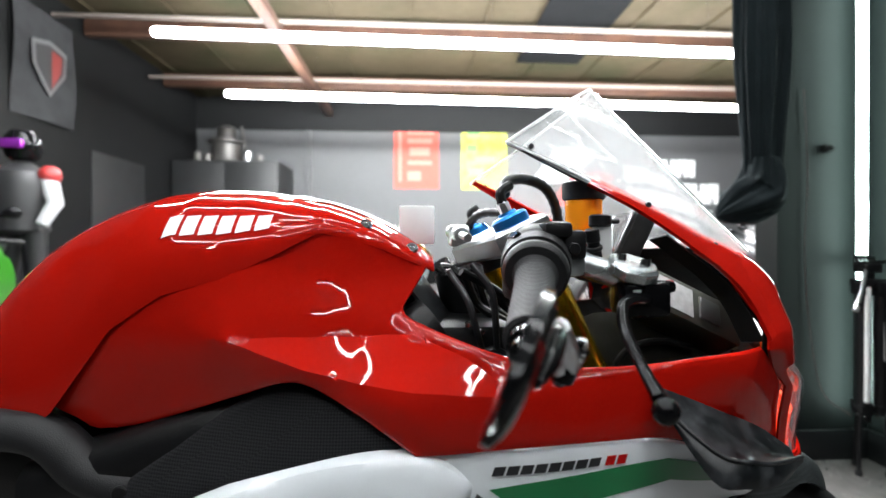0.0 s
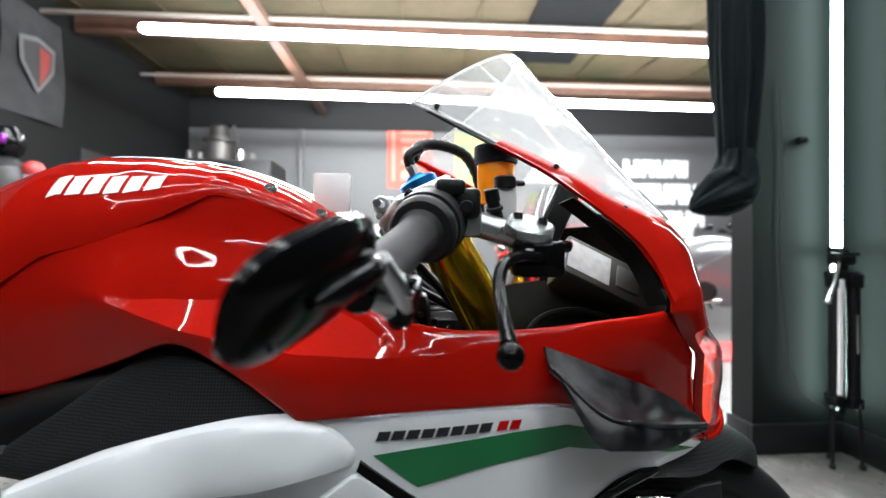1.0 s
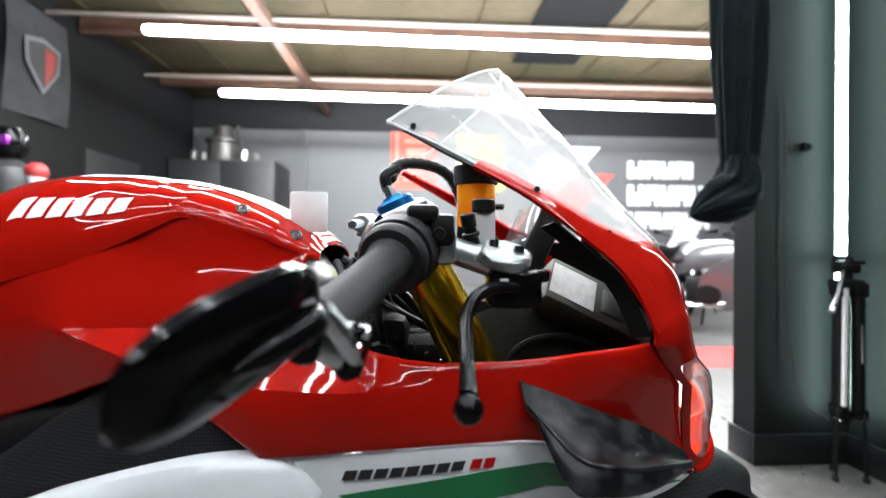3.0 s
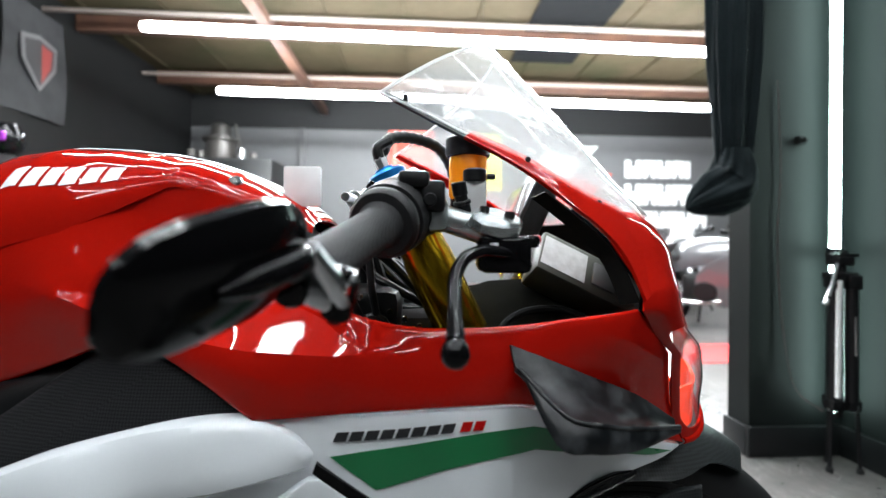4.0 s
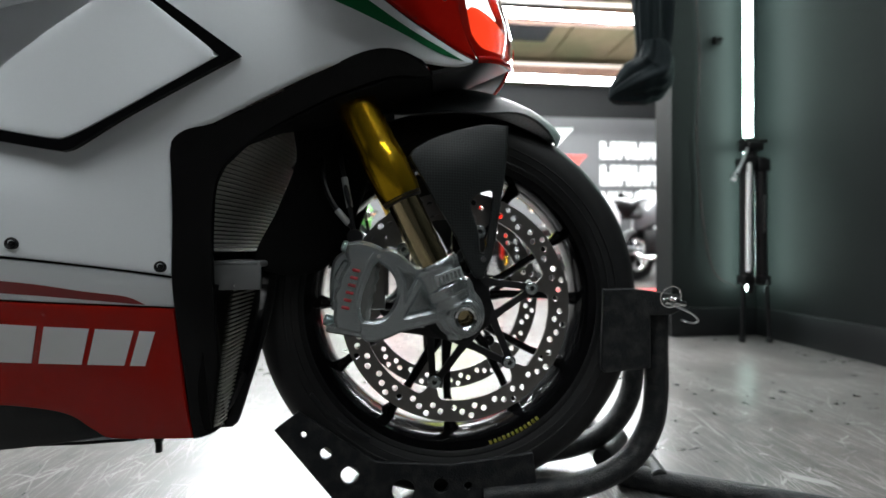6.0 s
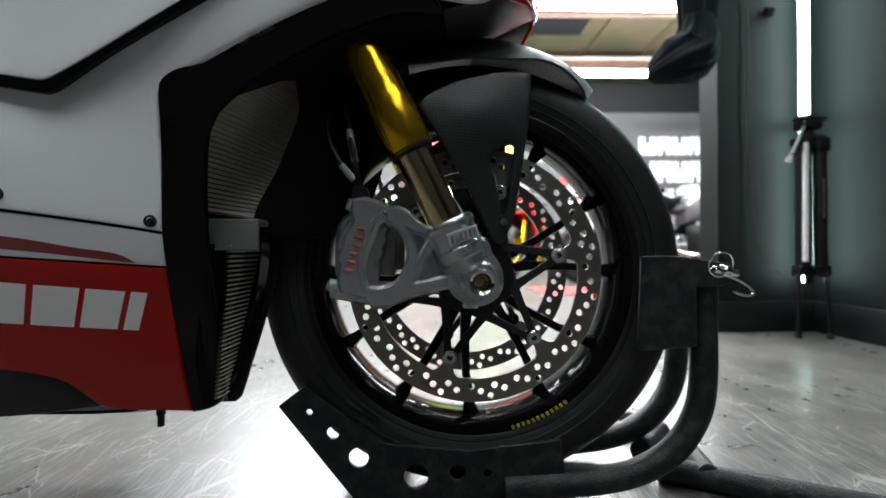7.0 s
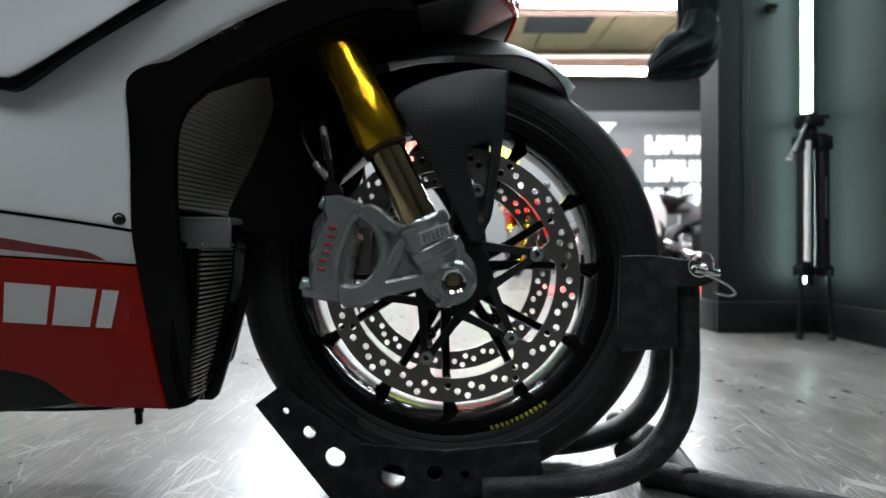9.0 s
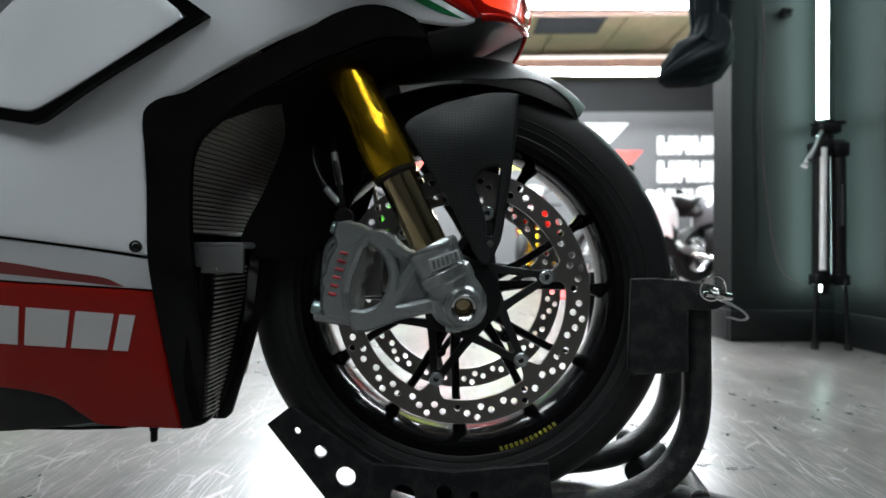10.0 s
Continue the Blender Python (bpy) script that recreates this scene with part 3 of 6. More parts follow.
def curtain():
    """A curtain gathered and tied up beside the partition."""
    t = thing("tied_curtain", "dark teal-grey curtain gathered and tied in a knot", "curtain", (0.97, 1.09, 1.0))
    rows = []
    for i in range(46):
        s = i / 45
        z = 4.3 - 3.12 * s
        r = 0.108 - 0.02 * s
        if s > 0.86:
            r *= 1 - 2.3 * (s - 0.86)
        cx, cy = 0.985 - 0.02 * s, 1.09
        row = []
        for k in range(73):
            w = 2 * math.pi * k / 72
            f = 1 + 0.16 * math.sin(7 * w + 1.3 * math.sin(3 * s)) + 0.10 * math.sin(13 * w + 5 * s) + 0.06 * noise.noise((3 * math.cos(w), 3 * math.sin(w), 5 * s))
            row.append((cx + r * f * math.cos(w), cy + 0.7 * r * f * math.sin(w), z))
        rows.append(row)
    part("hanging_folds", sheet(rows), CURTAIN, t, "", 80)
    rows = []
    axis = spline([(0.965, 1.09, 1.24), (0.962, 1.085, 1.16), (0.945, 1.08, 1.10), (0.90, 1.075, 1.075), (0.835, 1.07, 1.04), (0.762, 1.07, 1.005)], 6)
    rad = np.interp(np.linspace(0, 1, len(axis)), [0, 0.2, 0.45, 0.7, 0.92, 1.0], [0.056, 0.076, 0.090, 0.080, 0.042, 0.004])
    for (p, a, b), r in zip(frames_along(axis), rad):
        row = []
        for k in range(61):
            w = 2 * math.pi * k / 60
            f = 1 + 0.10 * math.sin(5 * w + 14 * p.x) + 0.22 * noise.noise((p.x * 9 + math.cos(w), 2 * math.sin(w), p.z * 9)) + 0.06 * math.sin(13 * w + 30 * p.z)
            row.append(tuple(p + a * (r * f * math.cos(w)) + b * (r * f * math.sin(w))))
        rows.append(row)
    part("knot", sheet(rows), CURTAIN, t, "bunched cloth knot", 80)


curtain()


# ---- far wall ----
def wall_letter(x, z, w, h, form):
    """A raised letter as a plain block of bars."""
    ob = thing("wall_letter", "raised white sign letter on the far wall", "letter", (x, 10.42, z), "sign letters")
    k = w * .3
    pts = [(0, 0), (k, 0), (k, h * .3), (w - k, h * .3), (w - k, 0), (w, 0), (w, h), (0, h)] if form else [(0, 0), (w, 0), (w, h), (w - k, h), (w - k, h * .6), (k, h * .6), (k, h), (0, h)]
    part("face", plate([Vector((x + a, z + b)) for a, b in pts], 10.385, 10.448, (), 0.006, True), TEXTWHITE, ob, "", 0)


for z, h, widths in ((2.68, .42, (.40, .32, .32, .26, .12)), (2.0, .5, (.40, .34, .30, .34, .32, .28)), (1.42, .4, (.30, .32, .28, .28, .32, .30))):
    xs = 4.98
    for k, w in enumerate(widths):
        wall_letter(xs, z, w, h, k % 2)
        xs += w + 0.06
emblem = thing("wall_emblem", "slanted white and red sign emblem on the grey wall", "sign", (3.4, 10.42, 2.0))
part("white_bar", plate([Vector((2.43, 2.52)), Vector((3.38, 2.52)), Vector((4.26, 3.43)), Vector((3.14, 3.43))], 10.39, 10.448, (), 0.006, True), TEXTWHITE, emblem, "white slanted bar")
part("red_bar", plate([Vector((2.95, 1.95)), Vector((3.85, 1.95)), Vector((4.62, 2.76)), Vector((3.45, 2.76))], 10.39, 10.448, (), 0.006, True), surface("red_sign", (0.55, 0.03, 0.02), 0.4), emblem, "red slanted bar")


def poster(x0, x1, z0, z1, base, ink, label, rows):
    t = thing("poster", label, "poster", (x0, 10.44, z0))
    part("poster_paper", box(x0, x1, 10.438, 10.446, z0, z1), base, t, "", 0)
    for k, (a, b, c, d) in enumerate(rows):
        w, h = x1 - x0, z1 - z0
        part("printed_bar", box(x0 + a * w, x0 + b * w, 10.433, 10.437, z0 + c * h, z0 + d * h), ink, t, "", 0)


REDPAPER = surface("orange_red_paper", (0.62, 0.06, 0.035), 0.6, second=(0.5, 0.05, 0.03), second_amount=0.5)
YELLOWPAPER = surface("lime_yellow_paper", (0.62, 0.66, 0.05), 0.6, second=(0.55, 0.6, 0.2), second_amount=0.5)
PINKINK = surface("pale_red_ink", (0.68, 0.16, 0.12), 0.6)
GREENINK = surface("green_ink", (0.2, 0.45, 0.12), 0.6)
poster(-0.94, 0.15, 2.34, 3.96, REDPAPER, PINKINK, "orange-red poster with pale print on the far wall",
       [(0.1, 0.17, 0.1, 0.9), (0.3, 0.9, 0.82, 0.9), (0.3, 0.85, 0.68, 0.75), (0.35, 0.8, 0.5, 0.62), (0.3, 0.85, 0.36, 0.42), (0.3, 0.6, 0.12, 0.26)])
poster(0.72, 1.84, 2.33, 3.96, YELLOWPAPER, GREENINK, "lime-yellow poster with green print on the far wall",
       [(0.12, 0.4, 0.78, 0.92), (0.1, 0.35, 0.55, 0.68), (0.3, 0.75, 0.4, 0.5), (0.15, 0.5, 0.2, 0.32)])


def wall_banner():
    t = thing("wall_banner", "grey cloth banner with a red and white shield", "banner", (-5.57, 6.0, 3.3))
    rows = []
    for i in range(13):
        z = 4.15 - 1.5 * i / 12
        rows.append([(-5.56 + 0.03 * math.sin(5 * j / 12 + i * 0.4), 5.45 + 1.05 * j / 12, z) for j in range(13)])
    part("cloth", sheet(rows, 0.004), surface("grey_banner_cloth", (0.022, 0.023, 0.025), 0.8, second=(0.014, 0.014, 0.015), second_amount=0.7), t, "", 60)

    def shield(scale, x):
        pts = [(-0.30, 0.28), (0.0, 0.36), (0.30, 0.28), (0.28, -0.05), (0.0, -0.42), (-0.28, -0.05)]
        v = [(x, 6.0 + a * scale, 3.42 + b * scale) for a, b in pts]
        v += [(x - 0.004, p[1], p[2]) for p in v]
        f = [tuple(reversed(range(6))), tuple(range(6, 12))] + [(i, (i + 1) % 6, 6 + (i + 1) % 6, 6 + i) for i in range(6)]
        return v, f
    # shield colours are darkened to suit the dim side of the hall
    part("shield_border", shield(1.0, -5.515), surface("dimmed_shield_border", (0.12, 0.12, 0.123), 0.6), t, "", 0)
    part("shield_field", shield(0.82, -5.508), surface("grey_shield", (0.03, 0.03, 0.032), 0.6), t, "", 0)
    v = [(-5.503, 6.02, 3.66), (-5.503, 6.2, 3.62), (-5.503, 6.18, 3.38), (-5.503, 6.02, 3.12)]
    part("shield_half", (v, [(0, 1, 2, 3)]), surface("red_shield", (0.22, 0.03, 0.026), 0.6), t, "red half of the shield", 0)


wall_banner()


def tall_cabinet():
    t = thing("storage_cabinet", "tall dark grey storage cabinet with two doors", "cabinet", (-4.45, 9.9, 0))
    grey = surface("dark_cabinet_paint", (0.013, 0.0135, 0.014), 0.5)
    part("body", box(-5.55, -3.35, 9.2, 10.40, 0.0, 2.75, 0.01), grey, t)
    for k in range(2):
        d = part("door", box(-5.5 + 1.07 * k, -4.46 + 1.07 * k, 9.17, 9.198, 0.1, 2.68, 0.006), grey, t)
        part("handle", rod((-4.52 + 0.16 * k, 9.15, 1.2), (-4.52 + 0.16 * k, 9.15, 1.45), 0.012), SILVER, d)


tall_cabinet()
DARKSTEEL = surface("dull_dark_steel", (.09, .085, .08), .45, .6)
pot = thing("steel_kettle", "dull steel kettle with a wide rim on the cabinet", "kettle", (-4.6, 9.7, 2.75))
part("body", lathe([(1e-4, 0), (0.28, 0), (0.32, 0.1), (0.30, 0.42), (0.38, 0.46), (0.38, 0.5), (0.22, 0.55), (0.2, 0.78), (0.1, 0.85), (1e-4, 0.86)], (-4.6, 9.7, 2.752), (0, 0, 1), 28), DARKSTEEL, pot)
part("pole", rod((-4.15, 9.7, 2.752), (-4.3, 9.72, 3.6), 0.03), DARKSTEEL, pot)
for k, (x, h, m) in enumerate(((-5.1, 0.2, DARKSTEEL), (-4.9, 0.16, DARKSTEEL), (-4.05, 0.22, SILVER), (-3.8, 0.14, DARKSTEEL))):
    j = thing("storage_jar", "small jar with a lid on the cabinet", "jar", (x, 9.4, 2.752))
    part("jar_body", lathe([(1e-4, 0), (0.08, 0.0), (0.085, 0.02), (0.08, h), (0.05, h + 0.02), (1e-4, h + 0.03)], (x, 9.4, 2.752), (0, 0, 1), 16), m, j)
slab("wall_post", -3.05, -2.93, 10.33, 10.428, 0.0, 3.71, WALLGREY, "narrow grey post on the far wall", 0.004)
slab("wall_panel_left", -5.598, -5.57, 6.9, 8.3, 0.0, 2.45, surface("dark_door_paint", (0.014, 0.0144, 0.015), 0.55), "dark grey door panel in the side wall", 0.004)


# ---- parked motorcycles and things at the back ----
def parked_bike(place, turn, paint, label, trim=SILVER):
    t = thing("motorcycle", label, "motorcycle", (0, 0, 0), "parked motorcycles")
    seatm = MATTE
    for x in (-0.7, 0.7):
        w = part("wheel", lathe([(0.20, -0.05), (0.27, -0.065), (0.305, -0.035), (0.312, 0), (0.305, 0.035), (0.27, 0.065), (0.20, 0.05)], (x, 0, 0.312), (0, 1, 0), 40, True), RUBBER, t)
        part("rim", lathe([(0.205, -0.04), (0.19, -0.03), (0.185, 0.0), (0.19, 0.03), (0.205, 0.04)], (x, 0, 0.312), (0, 1, 0), 32, True), trim, w)
        part("spokes", join(*[rod((x, 0, 0.312), (x + 0.19 * math.cos(a), 0, 0.312 + 0.19 * math.sin(a)), 0.014, 6) for a in [k * 1.2566 for k in range(5)]]), trim, w)
    rows = []
    for i in range(15):
        s = i / 14
        x = 0.35 - 0.75 * s
        w = 0.15 * math.sin(math.pi * min(1, 0.25 + s * 0.75)) + 0.05
        z = 0.86 + 0.14 * math.sin(math.pi * (0.15 + 0.75 * s))
        rows.append([(x, w * math.sin(a), z - 0.22 + 0.22 * math.cos(a)) for a in [math.pi * (j / 16 - 0.5) * 1.3 for j in range(17)]])
    part("fuel_tank", sheet(rows, 0.01), paint, t)
    part("seat", tube(spline([(-0.30, 0, 0.84), (-0.55, 0, 0.83), (-0.8, 0, 0.92), (-0.98, 0, 0.98)], 5), [0.13, 0.14, 0.14, 0.13, 0.13, 0.12, 0.11, 0.11, 0.10, 0.09, 0.08, 0.07, 0.06, 0.05, 0.04, 0.02], 14, 0.45), seatm, t)
    part("engine", join(box(-0.28, 0.25, -0.17, 0.17, 0.28, 0.6, 0.05), rod((-0.05, -0.22, 0.4), (-0.05, 0.22, 0.4), 0.12, 18), box(-0.05, 0.22, -0.14, 0.14, 0.5, 0.75, 0.03)), BLACK, t)
    fair = plane_spline([(0.75, 0.95, 0.10), (0.55, 0.85, 0.20), (0.2, 0.7, 0.24), (0.3, 0.4, 0.2), (0.1, 0.3, 0.17)])
    side = skin([(0.82, 0.86), (0.74, 1.02), (0.55, 1.0), (0.38, 0.86), (0.15, 0.8), (-0.1, 0.62), (-0.12, 0.38), (0.1, 0.24), (0.3, 0.3), (0.42, 0.55), (0.55, 0.72)], fair, 0.006, 0.01, 0.05)
    part("side_fairing", side, paint, t)
    part("side_fairing", mirror_y(side), paint, t)
    part("nose_fairing", sheet([[(0.62 + 0.22 * math.cos(a) * s, 0.19 * math.sin(a), 0.78 + 0.24 * (1 - s)) for a in [math.pi * (j / 12 - 0.5) for j in range(13)]] for s in [1 - k / 8 * 0.75 for k in range(9)]], 0.008), paint, t)
    part("headlight", join(lathe([(1e-4, 0.03), (0.05, 0.025), (0.07, 0)], (0.80, -0.075, 0.86), (1, 0, 0.1), 16), lathe([(1e-4, 0.03), (0.05, 0.025), (0.07, 0)], (0.80, 0.075, 0.86), (1, 0, 0.1), 16)), CHROME, t)
    part("screen", sheet([[(0.70 - 0.26 * k / 6 - 0.05 * (1 - math.cos(a)), 0.15 * math.sin(a), 1.0 + 0.2 * k / 6 - 0.04 * (1 - math.cos(a))) for a in [math.pi * (j / 10 - 0.5) for j in range(11)]] for k in range(7)], 0.003), SCREEN, t)
    for s in (-1, 1):
        part("fork_tube", rod((0.7, s * 0.11, 0.31), (0.48, s * 0.11, 0.95), 0.027, 14), trim, t)
        part("handlebar", rod((0.46, s * 0.12, 0.95), (0.36, s * 0.36, 0.93), 0.017, 10), MATTE, t)
        m = part("mirror", tube(spline([(0.6, s * 0.15, 1.05), (0.56, s * 0.3, 1.12), (0.54, s * 0.38, 1.14)], 4), [0.01, 0.01, 0.01, 0.012, 0.03, 0.04, 0.045, 0.04, 0.02], 12), BLACKGLOSS, t)
        part("turn_signal", ball((0.66, s * 0.20, 0.86), 0.015, 8), AMBER, t)
    part("swingarm", join(rod((-0.7, 0.12, 0.31), (-0.15, 0.11, 0.42), 0.04, 10), rod((-0.7, -0.12, 0.31), (-0.15, -0.11, 0.42), 0.04, 10)), SILVER, t)
    part("exhaust", tube(spline([(0.1, -0.16, 0.3), (-0.25, -0.19, 0.28), (-0.55, -0.2, 0.42), (-0.8, -0.21, 0.52)], 5), [0.03] * 8 + [0.05] * 8, 14), CHROME, t)
    part("side_stand", rod((-0.1, 0.15, 0.35), (-0.15, 0.3, 0.0), 0.014, 8), BLACK, t)
    t.matrix_basis = pose(*place, 0, 0, turn)
    return t


AMBER = surface("amber_lens", (0.75, 0.22, 0.02), 0.3)
WHITEBIKE = surface("white_bike_paint", (0.75, 0.75, 0.76), 0.25, 0, 0.8, 0.03, 100)
DARKBIKE = surface("dark_grey_bike_paint", (0.06, 0.06, 0.065), 0.3, 0, 0.8, 0.1, 100)
GREENBIKE = surface("bright_green_bike_paint", (0.10, 0.55, 0.02), 0.3, 0, 0.8, 0.05, 100)
parked_bike((2.05, 4.2, 0.0), -158, WHITEBIKE, "white sport motorcycle parked behind a red mat")
parked_bike((3.0, 4.2, 0.0), -38, DARKBIKE, "dark grey sport motorcycle parked beside a white one")
parked_bike((3.6, 5.6, 0.0), -130, WHITEBIKE, "white sport motorcycle parked at the back")
parked_bike((1.2, 5.6, 0.0), -115, RED, "red sport motorcycle parked at the back", GOLD)
parked_bike((-0.9, 6.2, 0.0), -70, GREENBIKE, "bright green sport motorcycle parked at the back")
parked_bike((-3.75, 2.95, 0.0), -60, surface("dark_green_bike_paint", (0.03, 0.20, 0.01), 0.3, 0, 0.6, 0.05, 100), "green and black sport motorcycle beside the side wall")
parked_bike((4.9, 6.2, 0.0), -120, WHITEBIKE, "white sport motorcycle below the wall sign")
parked_bike((4.1, 4.6, 0.0), -140, WHITEBIKE, "white sport motorcycle parked in a row")
parked_bike((2.7, 6.6, 0.0), -105, WHITEBIKE, "white sport motorcycle parked in the far row")
mat_ob = part("floor_mat", box(0.75, 3.6, 2.64, 3.29, 0.001, 0.008, 0.003), surface("red_mat", (0.55, 0.03, 0.03), 0.75, spread=0.1, scale=200, bump=0.3), None, "", 0)
tagged(mat_ob, "narrow red floor mat before the parked motorcycles", "mat")


def suit_mannequin():
    """Rider's suit and helmet on a stand, as one plain mesh."""
    x, y = -4.03, 3.75
    pieces = [(lathe([(1e-4, 1.98), (0.09, 1.96), (0.14, 1.88), (0.145, 1.8), (0.12, 1.72), (0.07, 1.68)], (x, y, 0), (0, 0, 1), 20), BLACKGLOSS),
              (box(x - 0.1, x + 0.11, y - 0.16, y - 0.11, 1.78, 1.87, 0.02), surface("purple_visor", (0.25, 0.03, 0.35), 0.1, 0.6)),
              (lathe([(0.06, 1.68), (0.2, 1.58), (0.23, 1.45), (0.19, 1.2), (0.2, 1.05), (0.12, 1.0)], (x, y, 0), (0, 0, 1), 20), surface("white_leather", (0.02, 0.02, 0.021), 0.4)),
              (tube([(x - 0.22, y, 1.55), (x - 0.3, y - 0.02, 1.3), (x - 0.22, y - 0.12, 1.1)], [0.075, 0.065, 0.05], 12), surface("white_sleeve_leather", (0.35, 0.35, 0.36), 0.45)),
              (tube([(x + 0.22, y, 1.55), (x + 0.3, y - 0.02, 1.3), (x + 0.24, y - 0.1, 1.1)], [0.075, 0.065, 0.05], 12), surface("white_sleeve_leather", (0.35, 0.35, 0.36), 0.45)),
              (tube([(x - 0.1, y, 1.05), (x - 0.13, y - 0.02, 0.6), (x - 0.12, y, 0.1)], [0.1, 0.08, 0.06], 12), MATTE),
              (tube([(x + 0.1, y, 1.05), (x + 0.13, y - 0.02, 0.6), (x + 0.12, y, 0.1)], [0.1, 0.08, 0.06], 12), MATTE),
              (box(x - 0.3, x + 0.3, y - 0.22, y + 0.22, 0.0, 0.1, 0.01), BLACK),
              (ball((x - 0.24, y, 1.56), 0.09, 8), surface("worn_red_leather", (0.28, 0.02, 0.02), 0.5)), (ball((x + 0.24, y, 1.56), 0.09, 8), surface("worn_red_leather_far", (0.28, 0.02, 0.02), 0.5))]
    ob = part("suit_mannequin", join(*[p[0] for p in pieces]), pieces[0][1], None)
    k = 0
    for i, (g, m) in enumerate(pieces[1:], 1):
        k += len(pieces[i - 1][0][1])
        ob.data.materials.append(m)
        for q in range(k, k + len(g[1])):
            ob.data.polygons[q].material_index = i
    tagged(ob, "white racing suit with a black helmet on a mannequin", "mannequin")


suit_mannequin()


# ---- the motorcycle ----
bike = thing("sport_motorcycle", "red, white and green sport motorcycle in a wheel stand", "motorcycle")

# red shoulder: the ridge below the cockpit and up to the tank
SHOULDER = plane_spline([(-.225, .700, .230), (-.349, .700, .238), (-.14, .70, .212), (-.05, .67, .172), (.014, .640, .143), (.0, .70, .150), (-.014, .743, .172),
                         (-.055, .765, .203), (-.094, .785, .224), (-.139, .782, .224), (-.187, .776, .2235), (-.236, .773, .2225), (-.285, .774, .2215),
                         (-.335, .783, .217), (-.38, .795, .199), (-.43, .812, .172), (-.10, .765, .226), (-.19, .757, .229), (-.24, .755, .231), (-.30, .753, .234),
                         (-.36, .753, .236), (-.44, .752, .234), (-.52, .776, .224), (-.60, .806, .205), (-.52, .755, .213), (-.46, .72, .224),
                         (-.404, .868, .119), (-.425, .83, .155), (-.47, .86, .154), (-.47, .82, .182), (-.534, .905, .169), (-.54, .86, .176), (-.472, .898, .149), (-.43, .882, .132), (-.505, .908, .162), (-.62, .845, .186),
                         (-.70, .80, .180), (-.745, .76, .172), (-.78, .725, .160), (-.69, .72, .166), (-.60, .75, .190), (-.607, .868, .181), (-.661, .852, .181), (-.712, .826, .177), (-.748, .783, .171), (-.554, .894, .170)], 8e-4)
MID = plane_spline([(-.349, .70, .238), (-.225, .70, .230), (-.314, .646, .241), (-.255, .591, .234), (-.363, .664, .240), (-.138, .69, .211), (-.079, .66, .182), (.0, .635, .145),
                    (-.523, .481, .227), (-.491, .395, .219), (-.357, .369, .195), (-.65, .45, .22), (-.33, .50, .214), (-.22, .56, .222), (-.12, .615, .195), (-.065, .62, .172),
                    (-.43, .62, .219), (-.50, .60, .198), (-.57, .57, .190), (-.66, .56, .195), (-.56, .44, .229), (-.44, .425, .218), (-.65, .65, .22)], 2e-5)
FLAT = plane_spline([(-.363, .664, .241), (-.277, .589, .237), (-.37, .531, .235), (-.43, .50, .232), (-.515, .514, .231), (-.51, .551, .231), (-.44, .60, .239)], 1e-5)
LOWER = plane_spline([(-.357, .369, .195), (-.491, .395, .219), (-.373, .289, .164), (-.36, .2, .130), (-.362, .138, .104), (-.46, .146, .112), (-.57, .143, .118), (-.65, .3, .185), (-.66, .37, .215), (-.5, .30, .182)], 1e-5)


def ridge_line(x):
    return np.interp(x, [-.66, -.60, -.56, -.52, -.475, -.42, -.35, -.325, -.25, -.15], [.815, .803, .790, .778, .766, .758, .755, .756, .755, .757])


def shelf_height(x):
    return np.interp(x, [-.60, -.55, -.50, -.45, -.42, -.37, -.325], [0, .016, .028, .036, .038, .024, 0])


smooth_shoulder = SHOULDER


def SHOULDER(x, z):
    """A steep flank that steps out over a narrow shelf to the ridge and falls back below it."""
    x = np.asarray(x, float)
    d = np.asarray(z, float) - ridge_line(x)
    fade = np.clip((x + .64) / .08, 0, 1) * np.clip((-.26 - x) / .12, 0, 1)
    ridge = fade * np.where(d > 0, .008 * np.exp(-d / .012), .008 * np.exp(d / .030))
    hs = shelf_height(x)
    step = hs * .75 * np.where(d < 0, 0, np.where(d < hs, d / np.maximum(hs, 1e-5), np.exp(-(d - hs) / .035)))
    return smooth_shoulder(x, z) + ridge - step


CREASES = [[(x, float(ridge_line(x))) for x in np.arange(-.64, -.16, .006)], [(x, float(ridge_line(x) + shelf_height(x))) for x in np.arange(-.585, -.335, .006)]]


def both(name, geo, mat, parent, label="", other=None):
    a = part(name, geo, mat, parent, label)
    b = part(name, mirror_y(other or geo), mat, parent, label)
    if mat in (RED, WHITE):
        # unpainted black inner side
        for ob, shape in ((a, geo), (b, other or geo)):
            n = len(shape[0]) // 2
            ob.data.materials.append(DEEP)
            ob.data.polygons.foreach_set("material_index", [int(min(f) >= n) for f in shape[1]])
    return a, b


# red upper side panels, from the nose seam back to the tank crease
UPPER = [(-.420, .700, 1), (-.34, .706), (-.286, .708), (-.231, .708), (-.186, .706), (-.138, .693), (-.079, .666), (-.019, .643), (.010, .634, 1), (-.008, .667), (-.018, .705),
         (-.029, .742, 1), (-.056, .768), (-.080, .790, 1), (-.139, .783), (-.187, .777), (-.236, .774), (-.285, .775), (-.335, .784), (-.385, .797), (-.425, .812), (-.433, .822), (-.424, .838), (-.405, .868, 1)]
SHOULDERTOP = [(-.412, .874, 1), (-.472, .900), (-.532, .918, 1), (-.552, .896), (-.607, .870), (-.661, .854), (-.716, .828), (-.752, .780), (-.790, .728, 1), (-.763, .715), (-.743, .704), (-.689, .711), (-.598, .742), (-.546, .762), (-.520, .762), (-.472, .735)]
